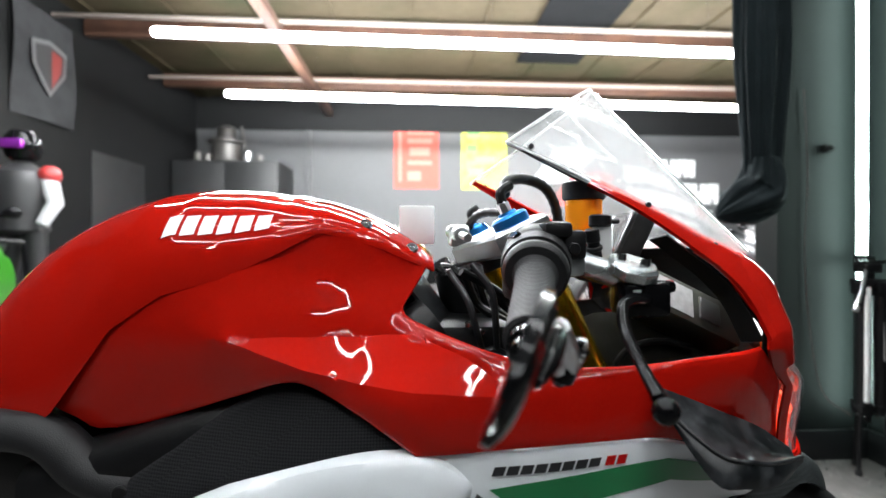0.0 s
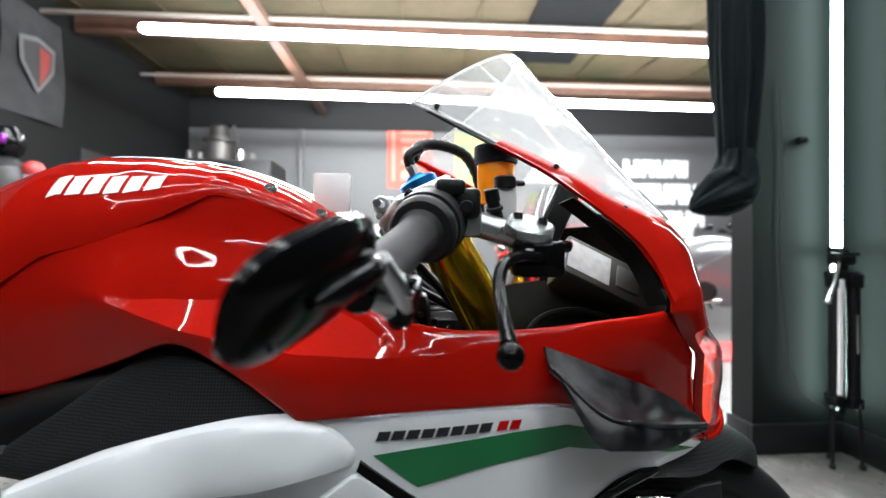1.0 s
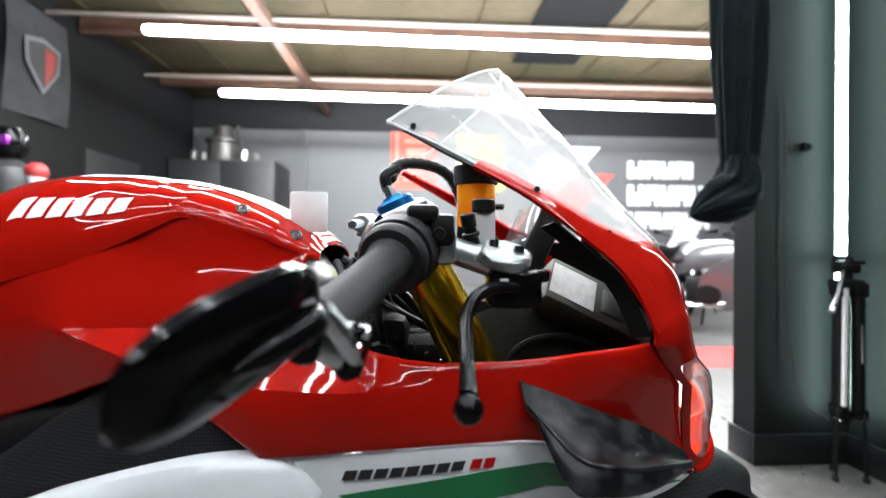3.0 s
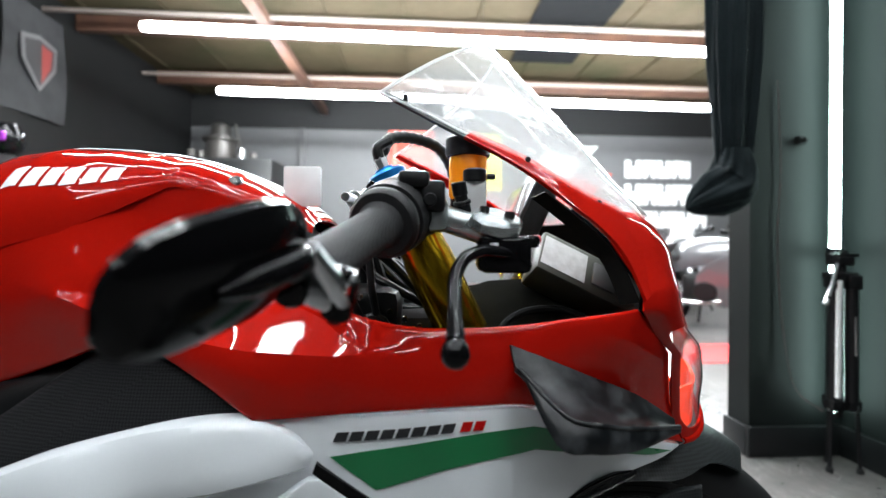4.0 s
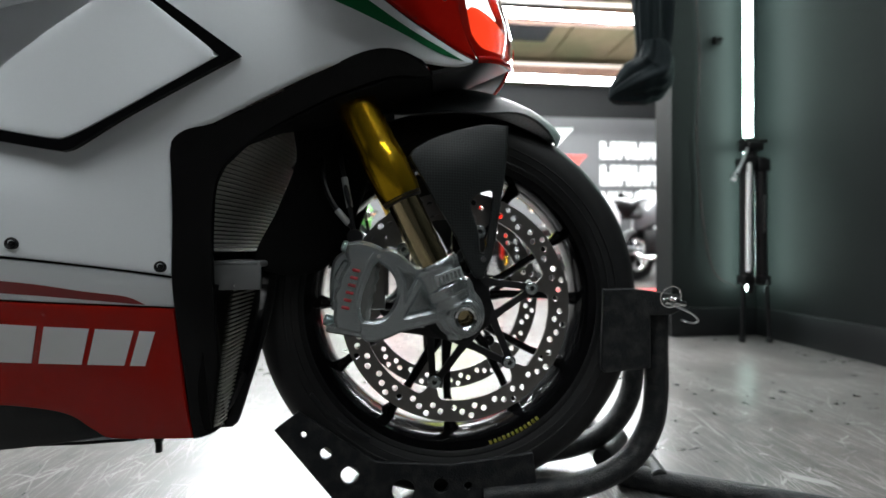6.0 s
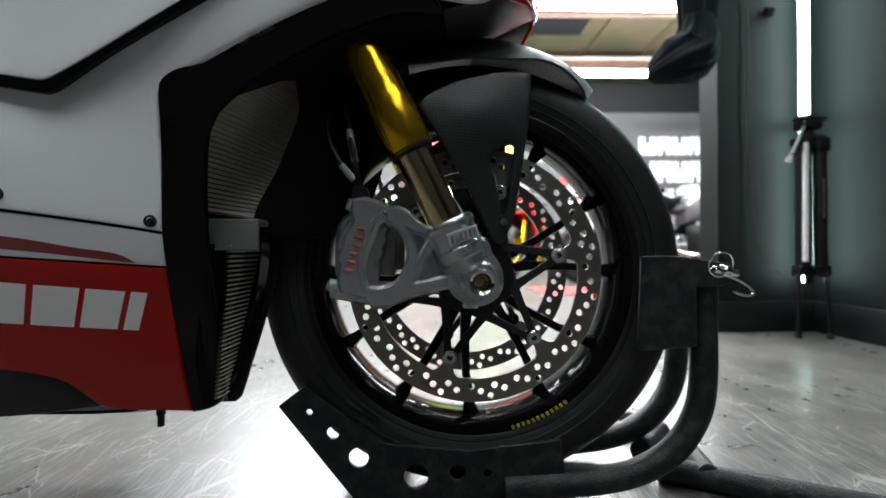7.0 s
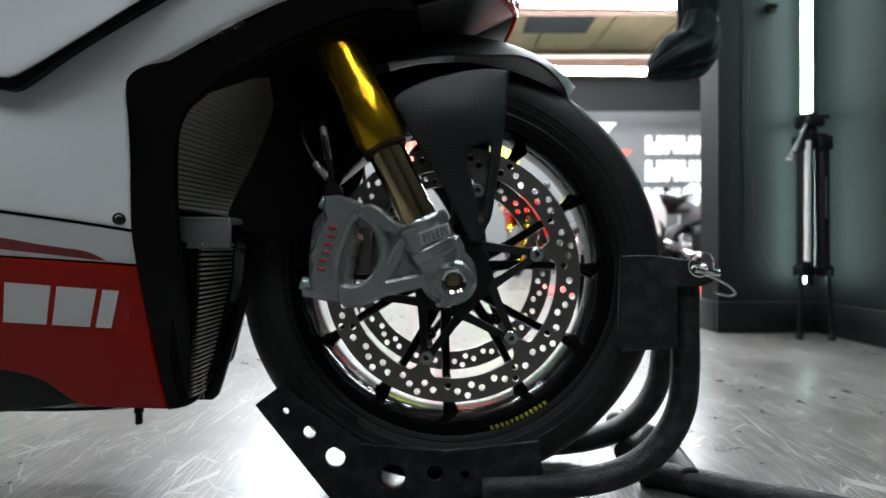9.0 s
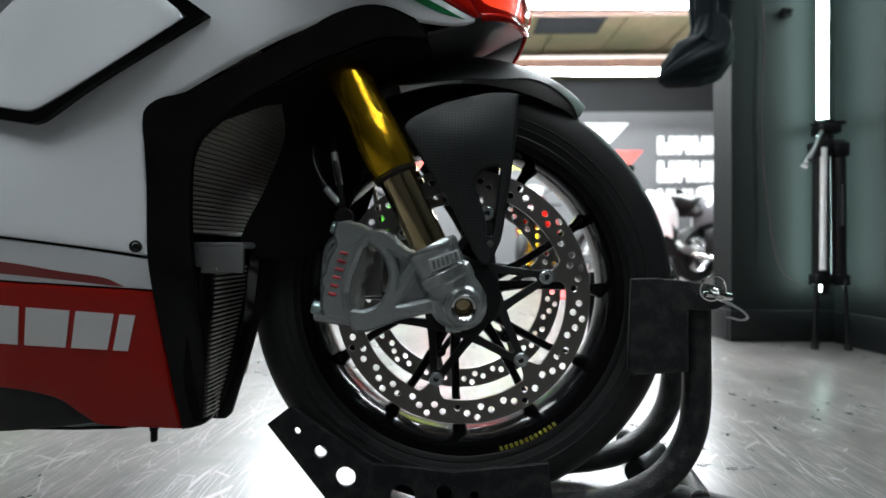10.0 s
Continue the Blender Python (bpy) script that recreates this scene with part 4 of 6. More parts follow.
upper, upper_far = both("upper_fairing", skin(UPPER + SHOULDERTOP, SHOULDER, 0.003, 0.004, 0.0055, creases=CREASES), RED, bike)

# white middle with the green band
MIDDLE = [(-.419, .702, 1), (-.34, .704), (-.286, .706), (-.231, .706), (-.186, .704), (-.138, .691), (-.079, .664), (-.019, .641), (.010, .632, 1), (-.02, .622), (-.063, .618, 1), (-.092, .622), (-.125, .615), (-.174, .590), (-.232, .556), (-.288, .527),
          (-.321, .514), (-.335, .502), (-.339, .485), (-.342, .416), (-.347, .358, 1), (-.40, .367), (-.475, .378), (-.57, .390), (-.66, .40, 1), (-.66, .64, 1), (-.57, .677), (-.483, .698)]
middle, _ = both("middle_fairing", skin(MIDDLE, MID, 0.003, 0.003, 0.008, -0.001), WHITE, bike)
GREENBAND = [(-.354, .672, 1), (-.317, .677), (-.231, .685), (-.178, .687, 1), (-.138, .676), (-.079, .652), (-.008, .629, 1), (-.042, .632), (-.085, .644), (-.138, .657), (-.176, .666, 1), (-.253, .658), (-.316, .644, 1)]
part("green_band", skin(GREENBAND, MID, 0.0006, 0, 0.01, 0.0004), GREEN, middle, "green decal band")
SWOOP = [(-.66, .648, 1), (-.571, .679), (-.483, .7), (-.42, .703), (-.388, .694), (-.366, .676), (-.364, .667), (-.372, .661), (-.447, .644), (-.5, .634), (-.56, .612), (-.66, .575, 1)]
swoop_w = plane_spline([(-.66, .62, .243), (-.55, .64, .246), (-.45, .67, .249), (-.38, .675, .243), (-.364, .667, .240), (-.42, .70, .240), (-.55, .684, .235), (-.50, .634, .243), (-.6, .6, .240)])
part("side_blade", skin(SWOOP, swoop_w, 0.012, 0.010, 0.01), WHITE, middle, "raised white blade")
VIN = [(-.372, .655), (-.362, .656), (-.283, .595), (-.278, .586), (-.288, .580), (-.37, .531), (-.425, .502), (-.445, .501), (-.512, .513), (-.521, .522), (-.521, .540), (-.510, .553)]
part("side_pod", skin(VIN, FLAT, 0.008, 0.003, 0.01, 0.0036), WHITE, middle, "white side pod")
VSTRIPE = [(-.365, .668, 1), (-.255, .590, 1), (-.367, .525), (-.423, .490), (-.44, .489), (-.524, .503, 1), (-.522, .514, 1), (-.44, .500), (-.425, .5015), (-.37, .531), (-.276, .588, 1), (-.368, .660, 1)]
part("pod_gap", skin(VSTRIPE, FLAT, 0.006, 0, 0.01, 0.0026), BLACKGLOSS, middle, "gloss black gap round the pod")
part("side_vent", skin([(-.66, .55, 1), (-.557, .538), (-.527, .533), (-.520, .522), (-.522, .492), (-.535, .482), (-.562, .483), (-.66, .485, 1)], FLAT, 0.006, 0.004, 0.02, 0.001), BLACK, middle, "black side vent")


def bars(row, z_low, z_high, slant, width, mat, parent, name, lift=0.0012):
    for a, b in row:
        q = [Vector((a, z_low(a))), Vector((b, z_low(b))), Vector((b + slant, z_high(b))), Vector((a + slant, z_high(a)))]
        part(name, skin(q, width, 0.0006, 0, 0.012, lift, (), True), mat, parent)


bars([(-.352 + .0128 * k, -.3415 + .0128 * k) for k in range(8)], lambda x: .6842 + .040 * (x + .35), lambda x: .6918 + .040 * (x + .35), .003, MID, TEXTDARK, middle, "model_lettering")
bars([(-.246, -.2368), (-.2345, -.2253)], lambda x: .6880, lambda x: .6962, .003, MID, TEXTRED, middle, "model_lettering")

# red belly
BELLY = [(-.504, .331, 1), (-.428, .325), (-.352, .319, 1), (-.357, .25), (-.361, .19), (-.363, .140, 1), (-.458, .147), (-.476, .163), (-.50, .188), (-.56, .203), (-.66, .21, 1), (-.66, .345, 1)]


def set_back(outline):
    """The far side's front stands further back towards the bottom."""
    return [(p[0] - .05 * min(1, max(0, (.40 - p[1]) / .12)) * (p[0] > -.40), *p[1:]) for p in outline]


belly, _ = both("belly_fairing", skin(BELLY, LOWER, 0.003, 0.002, 0.012, 0.0005), RED, bike, "", skin(set_back(BELLY), LOWER, 0.003, 0.002, 0.012, 0.0005))
BAND = [(-.348, .355, 1), (-.40, .364), (-.475, .375), (-.57, .387), (-.66, .397, 1), (-.66, .347, 1), (-.504, .333), (-.428, .327), (-.3515, .321, 1)]
band, _ = both("lower_fairing", skin(BAND, LOWER, 0.003, 0.002, 0.012), WHITE, bike)
part("red_line", skin([(-.66, .372, 1), (-.496, .353), (-.438, .342), (-.398, .335), (-.381, .325, 1), (-.395, .3265), (-.45, .334), (-.5, .340), (-.66, .355, 1)], LOWER, 0.0006, 0, 0.02, 0.0006), surface("dark_red_decal", (0.22, 0.008, 0.01), 0.35, 0, 0.6), band, "dark red decal line")
bars([(-.640, -.602), (-.597, -.558), (-.552, -.512), (-.505, -.462), (-.456, -.418), (-.412, -.396)], lambda x: .2485 - .085 * (x + .40), lambda x: .291 - .10 * (x + .39), .019, LOWER, TEXTWHITE, belly, "side_lettering", 0.0016)
part("belly_edge", skin([(-.460, .149, 1), (-.478, .166), (-.50, .190), (-.56, .204), (-.66, .208, 1), (-.66, .135, 1), (-.56, .139)], LOWER, 0.01, 0.002, 0.02, -0.004), BLACK, belly, "black keel insert")
for x, z in ((-.491, .395), (-.357, .369)):
    b, _ = both("fairing_bolt", lathe([(1e-4, 0.0005), (0.0025, 0.0005), (0.003, -0.001), (0.0052, 0.0018), (0.0064, 0.0005), (0.0064, -0.003)], (x, -float(MID(x, z)), z), (0, -1, 0.1), 18), BLACK, bike)

# dark tray behind the seam of the lower fairing
both("seam_tray", plate([(-.70, .30, 1), (-.70, .46, 1), (-.38, .44, 1), (-.38, .30, 1)], -.150, -.146), DEEP, bike, "black tray behind the fairing seam")

# gloss black front edge of the fairing, its inner wall and the radiator
EDGE = [(-.339, .487, 1), (-.335, .504), (-.321, .516), (-.288, .529), (-.232, .558), (-.174, .592), (-.125, .617), (-.092, .624), (-.063, .620, 1), (-.05, .606), (-.10, .596), (-.16, .570), (-.225, .534), (-.264, .508), (-.290, .482), (-.301, .455), (-.307, .41), (-.310, .37), (-.313, .336), (-.319, .27), (-.327, .2), (-.333, .150), (-.347, .138), (-.363, .138, 1),
        (-.361, .19), (-.347, .352), (-.342, .416)]
edge_w = plane_spline([(-.339, .494, .214), (-.29, .53, .217), (-.174, .592, .209), (-.063, .620, .172), (-.347, .355, .193), (-.363, .138, .104), (-.31, .42, .185), (-.30, .46, .190), (-.262, .512, .192), (-.16, .57, .185), (-.05, .606, .155), (-.33, .2, .105), (-.34, .145, .088)], 1e-5)
both("fairing_front_edge", skin(EDGE, edge_w, 0.004, 0.003, 0.012), BLACKGLOSS, bike, "gloss black inner edge of the fairing", skin(set_back(EDGE), edge_w, 0.004, 0.003, 0.012))
# backing strip behind the joint of belly and front edge
part("joint_strip", skin([(-.40, .35, 1), (-.328, .35, 1), (-.342, .148, 1), (-.40, .150, 1)], LOWER, 0.002, 0, 0.012, -0.010), DEEP, bike, "black strip behind the joint")
inner = []
for x, z, y0, y1, dx in ((-.05, .606, .150, .05, .01), (-.10, .596, .172, .05, .01), (-.16, .570, .182, .06, 0), (-.225, .534, .190, .15, -.012), (-.262, .512, .191, .165, -.018), (-.290, .484, .190, .170, -.02), (-.305, .455, .188, .170, -.02), (-.311, .42, .183, .172, -.02), (-.319, .336, .158, .154, -.02), (-.331, .2, .104, .101, -.02), (-.338, .146, .086, .083, -.02)):
    inner.append([(x + dx * k / 4, -(y0 + (y1 - y0) * k / 4), z) for k in range(5)])
part("inner_duct", sheet(inner, 0.003), DEEP, bike)
part("inner_duct", mirror_y(sheet(inner[:7], 0.003)), DEEP, bike)
# front lip of the lower fairing, ahead of the radiator
lip_in = spline([(-.272, -.150, .372), (-.278, -.140, .339), (-.294, -.120, .273), (-.320, -.090, .204), (-.335, -.080, .160)], 4)
lip_out = spline([(-.266, -.105, .372), (-.270, -.100, .337), (-.288, -.085, .252), (-.322, -.070, .179), (-.339, -.066, .142)], 4)
LIP = [[tuple(a.lerp(c, .55 + .45 * s / 3)) for s in range(4)] for a, c in zip(lip_in, lip_out)]
part("lower_duct_lip", sheet(LIP, 0.003), BLACKGLOSS, bike)
part("cooler_frame", plate([(-.312, .372, 1), (-.262, .372, 1), (-.272, .315), (-.286, .258), (-.305, .195), (-.321, .145), (-.328, .139, 1), (-.352, .139, 1)], -.064, -.058), BLACK, bike, "black frame beside the oil cooler")


def radiator(name, x0, z0, x1, z1, near, far, rows, bend):
    """A core with louvres across it; near and far: how far it reaches to each side at the bottom and the top."""
    def at(s, c, forward, lift):
        y = -(near[0] + (near[1] - near[0]) * s) * (1 - c) + far * c
        return (x0 + (x1 - x0) * s - bend * (1 - c) ** 2 + forward, y, z0 + (z1 - z0) * s + lift)
    steps = np.linspace(0, 1, 9)
    ob = part(name, sheet([[at(s, c, -.012, 0) for c in steps] for s in (0, 0.33, 0.67, 1)], 0.02), BLACK, bike)
    for k in range(rows):
        s = (k + 0.5) / rows
        rib = [[at(s, c, d * .006, d * .0012 + e) for c in steps] for d, e in ((0, 0.0010), (1, 0.0010), (1, -0.0010), (0, -0.0010))]
        part("cooling_fin", sheet(rib), FINS, ob, "", 0)
    return ob


radiator("radiator", -.315, .385, -.225, .60, (.172, .172), .172, 40, .035)
radiator("oil_cooler", -.338, .150, -.296, .345, (.098, .154), -.07, 34, .002)
shroud = [(-.223, .560), (-.226, .503), (-.248, .442), (-.276, .366), (-.20, .36), (-.15, .45), (-.13, .56), (-.17, .60)]
both("duct_shroud", skin(shroud, plane_spline([(-.22, .55, .128), (-.276, .366, .128), (-.15, .45, .06), (-.14, .58, .07), (-.2, .36, .075)]), .003, .006, .02), DEEP, bike, "black shroud beside the radiator")
part("radiator_bracket", join(box(-.322, -.262, -.152, -.146, .338, .372, .002), box(-.322, -.262, -.152, -.06, .366, .374, .003)), surface("dull_bracket_alloy", (.16, .165, .165), .45, .5), bike)
part("drain_bolt", join(rod((-.43, -.055, .142), (-.43, -.055, .118), .006), rod((-.43, -.055, .135), (-.43, -.055, .130), .011), rod((-.43, -.055, .12), (-.43, -.055, .103), .0045)), BLACK, bike)
part("keel", sheet([[(x, w * c, z + .02 * c * c) for c in np.linspace(-1, 1, 9)] for x, w, z in ((-.412, .095, .128), (-.44, .10, .122), (-.5, .10, .12), (-.66, .105, .122))], .004), BLACK, bike)

# frame panel and struts behind the red shoulder
PANEL = [(-.535, .759), (-.48, .738), (-.45, .722), (-.417, .700, 1), (-.483, .696), (-.571, .676), (-.66, .646, 1), (-.72, .645, 1), (-.69, .672), (-.636, .709), (-.598, .734), (-.565, .753)]
frame_w = plane_spline([(-.53, .76, .205), (-.42, .70, .226), (-.6, .73, .190), (-.7, .66, .192), (-.57, .68, .222), (-.64, .65, .215)])
both("frame_panel", skin(PANEL, frame_w, 0.006, 0.008, 0.012), PERFO, bike, "black textured frame panel")
part("frame_beam", join(tube(spline([(-.40, -.12, .80), (-.5, -.15, .74), (-.65, -.155, .69), (-.8, -.15, .64)], 5), .035, 12), tube(spline([(-.40, .12, .80), (-.5, .15, .74), (-.65, .155, .69), (-.8, .15, .64)], 5), .035, 12), box(-.72, -.44, -.14, .14, .42, .72, .03)), BLACK, bike)
part("seat_strut", tube(spline([(-.95, -.15, .705), (-.83, -.165, .708), (-.78, -.17, .70), (-.74, -.175, .668), (-.69, -.178, .655), (-.63, -.175, .640)], 6), .021, 14, 0.7), MATTE, bike, "black strut below the tank")
part("seat_strut", tube(spline([(-.95, .15, .705), (-.83, .165, .708), (-.78, .17, .70), (-.74, .175, .668), (-.69, .178, .655), (-.63, .175, .640)], 6), .021, 14, 0.7), MATTE, bike, "black strut below the tank")
part("strut_bolt", rod((-.70, -.196, .655), (-.70, -.18, .655), .008, 16), BLACK, bike)
part("rear_frame", box(-.95, -.70, -.13, .13, .60, .70, .03), BLACK, bike)

# fuel tank: sections along x from the ridge line down to the crease
TX = [-.955, -.93, -.908, -.88, -.853, -.82, -.783, -.75, -.719, -.668, -.61, -.559, -.52, -.492, -.46, -.431, -.41, -.398]
TOP = [.745, .80, .837, .872, .899, .921, .939, .950, .958, .964, .962, .955, .946, .937, .923, .907, .893, .880]
SIDE = [.09, .115, .130, .142, .152, .162, .170, .176, .180, .184, .184, .176, .166, .155, .142, .130, .120, .112]
LOW = [.70, .70, .70, .70, .70, .705, .722, .765, .808, .842, .858, .882, .904, .898, .888, .875, .866, .861]


def tank_at(x, u, lift=0.0):
    """u runs from 0 on the ridge line to 1 at the crease."""
    top, side, low = (float(np.interp(x, TX, c)) for c in (TOP, SIDE, LOW))
    a = u * math.pi / 2
    e = 0.78
    flat = top - 0.006
    return Vector((x, -(side + lift) * math.sin(a) ** e, low + (flat - low) * max(0.0, math.cos(a)) ** 0.9 + 0.006 * (1 - u) + lift * math.cos(a)))


def tank_patch(x0, x1, u0, u1, nx, nu, lift=0.0, thick=0.0):
    return sheet([[tuple(tank_at(x0 + (x1 - x0) * i / nx, u0 + (u1 - u0) * j / nu, lift)) for j in range(nu + 1)] for i in range(nx + 1)], thick)


def whole(geo):
    return join(geo, mirror_y(geo))


tank = part("fuel_tank", whole(tank_patch(-.955, -.535, 0, 1, 60, 24)), RED, bike, "", 50)
cover = part("tank_cover", whole(tank_patch(-.560, -.398, 0, 1, 26, 20, 0.0012, 0.003)), RED, bike, "", 50)
part("white_stripe", whole(tank_patch(-.66, -.562, 0, .30, 12, 6, 0.0008)), WHITE, tank, "white centre stripe")
part("white_stripe", whole(tank_patch(-.562, -.408, 0, .34, 16, 6, 0.0024)), WHITE, cover, "white centre stripe")
part("green_stripe", whole(tank_patch(-.406, -.400, 0, .34, 2, 6, 0.0024)), GREEN, cover, "green stripe end")
for k in range(6):
    a = -.676 + .0185 * k
    part("tank_lettering", tank_patch(a, a + .0145, .56 + .012 * k, .70 + .012 * k, 3, 4, 0.001), TEXTWHITE, tank, "", 0)
for x, u in ((-.475, .62), (-.424, .66)):
    p = tank_at(x, u, 0.0014)
    part("cover_bolt", lathe([(1e-4, 0.001), (0.003, 0.001), (0.0035, 0.003), (0.006, 0.003), (0.0075, 0.001), (0.0075, -0.003)], p, (0.1, -.75, .65), 18), CHROME, cover)
part("tank_underside", box(-.78, -.46, -.13, .13, .68, .80, .03), BLACK, bike)

# nose
NOSE = [((.010, .140, .638), (.086, .686)), ((-.009, .151, .665), (.092, .693)), ((-.019, .166, .70), (.093, .702)), ((-.030, .187, .742), (.079, .728)), ((-.058, .205, .765), (.056, .755)), ((-.080, .226, .790), (.040, .785)),
        ((-.077, .223, .808), (.026, .814)), ((-.090, .212, .832), (.022, .836)), ((-.104, .205, .856), (.015, .856)), ((-.118, .196, .872), (.006, .873)), ((-.130, .186, .884), (-.008, .888))]


def nose_at(v, u, lift=0.0):
    """v over the rows from the chin to the screen, u from the side seam to the middle."""
    f = min(v, len(NOSE) - 1 - 1e-6)
    i = int(f)
    t = f - i
    (s0, c0), (s1, c1) = NOSE[i], NOSE[i + 1]
    s = Vector(s0) * (1 - t) + Vector(s1) * t
    c = Vector(c0) * (1 - t) + Vector(c1) * t
    a = u * math.pi / 2
    taper = 1.5 - 0.65 * min(1, max(0, (v - 4.5) / 3))
    return Vector((s.x + (c.x - s.x) * math.sin(a) + lift * math.sin(a), -(s.y + lift) * max(0.0, math.cos(a)) ** taper, s.z + (c.y - s.z) * u ** 1.5))


def nose_patch(v0, v1, u0, u1, nv, nu, lift=0.0, thick=0.0):
    return sheet([[tuple(nose_at(v0 + (v1 - v0) * i / nv, u0 + (u1 - u0) * j / nu, lift)) for j in range(nu + 1)] for i in range(nv + 1)][::-1], thick)


def nose_cut(area, holes, lift=0.0, thick=0.003):
    """A piece of the nose: its outline in u and v (v at a tenth), with openings, as a shell."""
    loops = [outline(area, 0.02)] + [outline(h, 0.02) for h in holes]
    gu, gv = np.meshgrid(np.arange(0.012, 1.0, 0.035), np.arange(0.012, 1.0, 0.025))
    gu, gv = gu.ravel(), gv.ravel()
    ok = inside(gu, gv, loops[0])
    for h in loops[1:]:
        ok &= ~inside(gu, gv, h)
    d = np.min([edge_distance(gu, gv, h) for h in loops], axis=0)
    v, tri = triangles(loops, list(zip(gu[ok & (d > .008)], gv[ok & (d > .008)])))
    n = len(v)
    verts = [tuple(nose_at(q[1] * 10, q[0], lift)) for q in v] + [tuple(nose_at(q[1] * 10, q[0], lift - thick)) for q in v]
    faces = list(tri) + [tuple(i + n for i in reversed(q)) for q in tri] + [(b, a, a + n, b + n) for a, b in rim_edges(tri)]
    return verts, faces


OPENING = [(.16, .415), (.32, .420), (.44, .400), (.64, .325), (.80, .25), (.89, .165), (.87, .09), (.70, .045), (.35, .028), (.12, .036), (.065, .08), (.055, .20), (.055, .32), (.085, .395)]
near_edge = [(-.031, -.185, .769), (-.026, -.175, .750), (-.022, -.165, .730), (-.001, -.140, .712), (.020, -.120, .694)]
far_edge = [(-.005, -.120, .800), (.011, -.105, .781), (.028, -.090, .760), (.042, -.070, .746), (.056, -.050, .735)]
lamp_rows = [[tuple(Vector(a).lerp(Vector(c), -.08 + 1.14 * s / 4) + Vector((-.004, .005, 0))) for s in range(5)] for a, c in zip(spline(near_edge, 3), spline(far_edge, 3))]
for fix in (lambda g: g, mirror_y):
    nose = part("nose_fairing", fix(nose_cut([(0, 0, 1), (1, 0, 1), (1, 1, 1), (0, 1, 1)], [OPENING])), RED, bike, "", 50)
    part("nose_lining", fix(nose_patch(4.3, 10, 0, 1, 24, 16, -0.010, 0.002)), DEEP, nose)
    lens = part("headlight_lens", fix(nose_cut(OPENING, [], -0.0015, 0.0015)), LENS, nose, "clear headlight lens", 60)
    lens.visible_shadow = False
    part("running_lamp", fix(sheet(lamp_rows, .002)), LAMPWHITE, nose, "glowing white running lamp", 60)
    part("lamp_shroud", fix(sheet([[(x - .005, y + .004, z + .003) for x, y, z in row] for row in lamp_rows], .002)), LAMPRED, nose, "red lamp shroud", 60)
    part("lamp_bowl", fix(nose_cut([(.03, .12), (.10, .19), (.30, .19), (.50, .185), (.70, .20), (.88, .17), (.86, .08), (.68, .035), (.35, .022), (.09, .03), (.03, .07)], [], -0.010, 0.004)), BOWLGLOW, nose, "glowing orange-red lamp bowl", 60)
    part("lamp_housing", fix(nose_cut([(.04, .02, 1), (.96, .02, 1), (.96, .30, 1), (.40, .43, 1), (.04, .43, 1)], [], -0.062, 0.003)), MATTE, nose, "dark lamp housing", 60)

# chin duct below the nose
chin, lip_line = [], []
for c in np.linspace(-1, 1, 25):
    p = nose_at(0, 1 - abs(c), -.002)
    front = Vector((p.x, p.y if c < 0 else -p.y, p.z))
    back = Vector((-.10, .150 * c, .606 + .004 * c * c))
    lip_line.append(front)
    chin.append([tuple(front.lerp(back, k / 6) - Vector((0, 0, .006 * math.sin(math.pi * k / 6)))) for k in range(7)])
part("chin_duct", sheet(chin, -.004), surface("dark_grey_chin_plastic", (.055, .055, .058), .32, spec=.5), bike, "dark grey duct below the nose")
part("chin_strake", tube([q + Vector((.001, 0, -.002)) for q in lip_line], .0045, 10), RED, bike, "red front edge of the chin duct", 60)

# pillars beside the screen
PIL = [(-.077, -.226, .798), (-.089, -.213, .836), (-.107, -.205, .861), (-.131, -.197, .883), (-.155, -.19, .903), (-.183, -.182, .924), (-.212, -.175, .942), (-.262, -.166, .969), (-.318, -.158, 1.0)]
PILW = [.034, .046, .042, .028, .022, .018, .015, .012, .006]
pil = []
for p, w in zip(spline(PIL, 4), np.interp(np.linspace(0, 8, 33), range(9), PILW)):
    pil.append([tuple(p + Vector((w * .8 * k / 4, w * (.9 * (max(k, 0) / 4) ** 1.5), w * .55 * k / 4)) + Vector((-.002, .002, 0))) for k in range(0, 5)])
part("screen_pillar", sheet(pil[:27], -.004), RED, bike, "red screen pillar")
part("screen_seal", sheet(pil[26:], -.003), BLACK, bike, "black seal below the screen edge")
part("screen_pillar", mirror_y(sheet(pil, -.004)), RED, bike, "red screen pillar")
lin = [[tuple(Vector(r[0]) + Vector((-.001 - .004 * k, .004 + .010 * k, -.001 - .002 * k))) for k in range(3)] for r in pil[:17]]
both("pillar_lining", sheet(lin, .002), DEEP, bike, "black inner edge of the pillar")

# screen
SCR = [((-.095, .176, .884), (.004, .882)), ((-.125, .178, .903), (-.030, .918)), ((-.168, .175, .927), (-.068, .967)), ((-.220, .169, .952), (-.107, 1.018)), ((-.272, .161, .980), (-.146, 1.063)), ((-.322, .158, 1.002), (-.179, 1.102))]


def screen_at(v, u, lift=0.0):
    i = min(int(v), len(SCR) - 2)
    t = v - i
    (s0, c0), (s1, c1) = SCR[i], SCR[i + 1]
    s = Vector(s0) * (1 - t) + Vector(s1) * t
    c = Vector(c0) * (1 - t) + Vector(c1) * t
    a = u * math.pi / 2
    return Vector((c.x + (s.x - c.x) * (1 - math.cos(a)), -(s.y + lift) * math.sin(a), c.y + (s.z - c.y) * (1 - math.cos(a))))


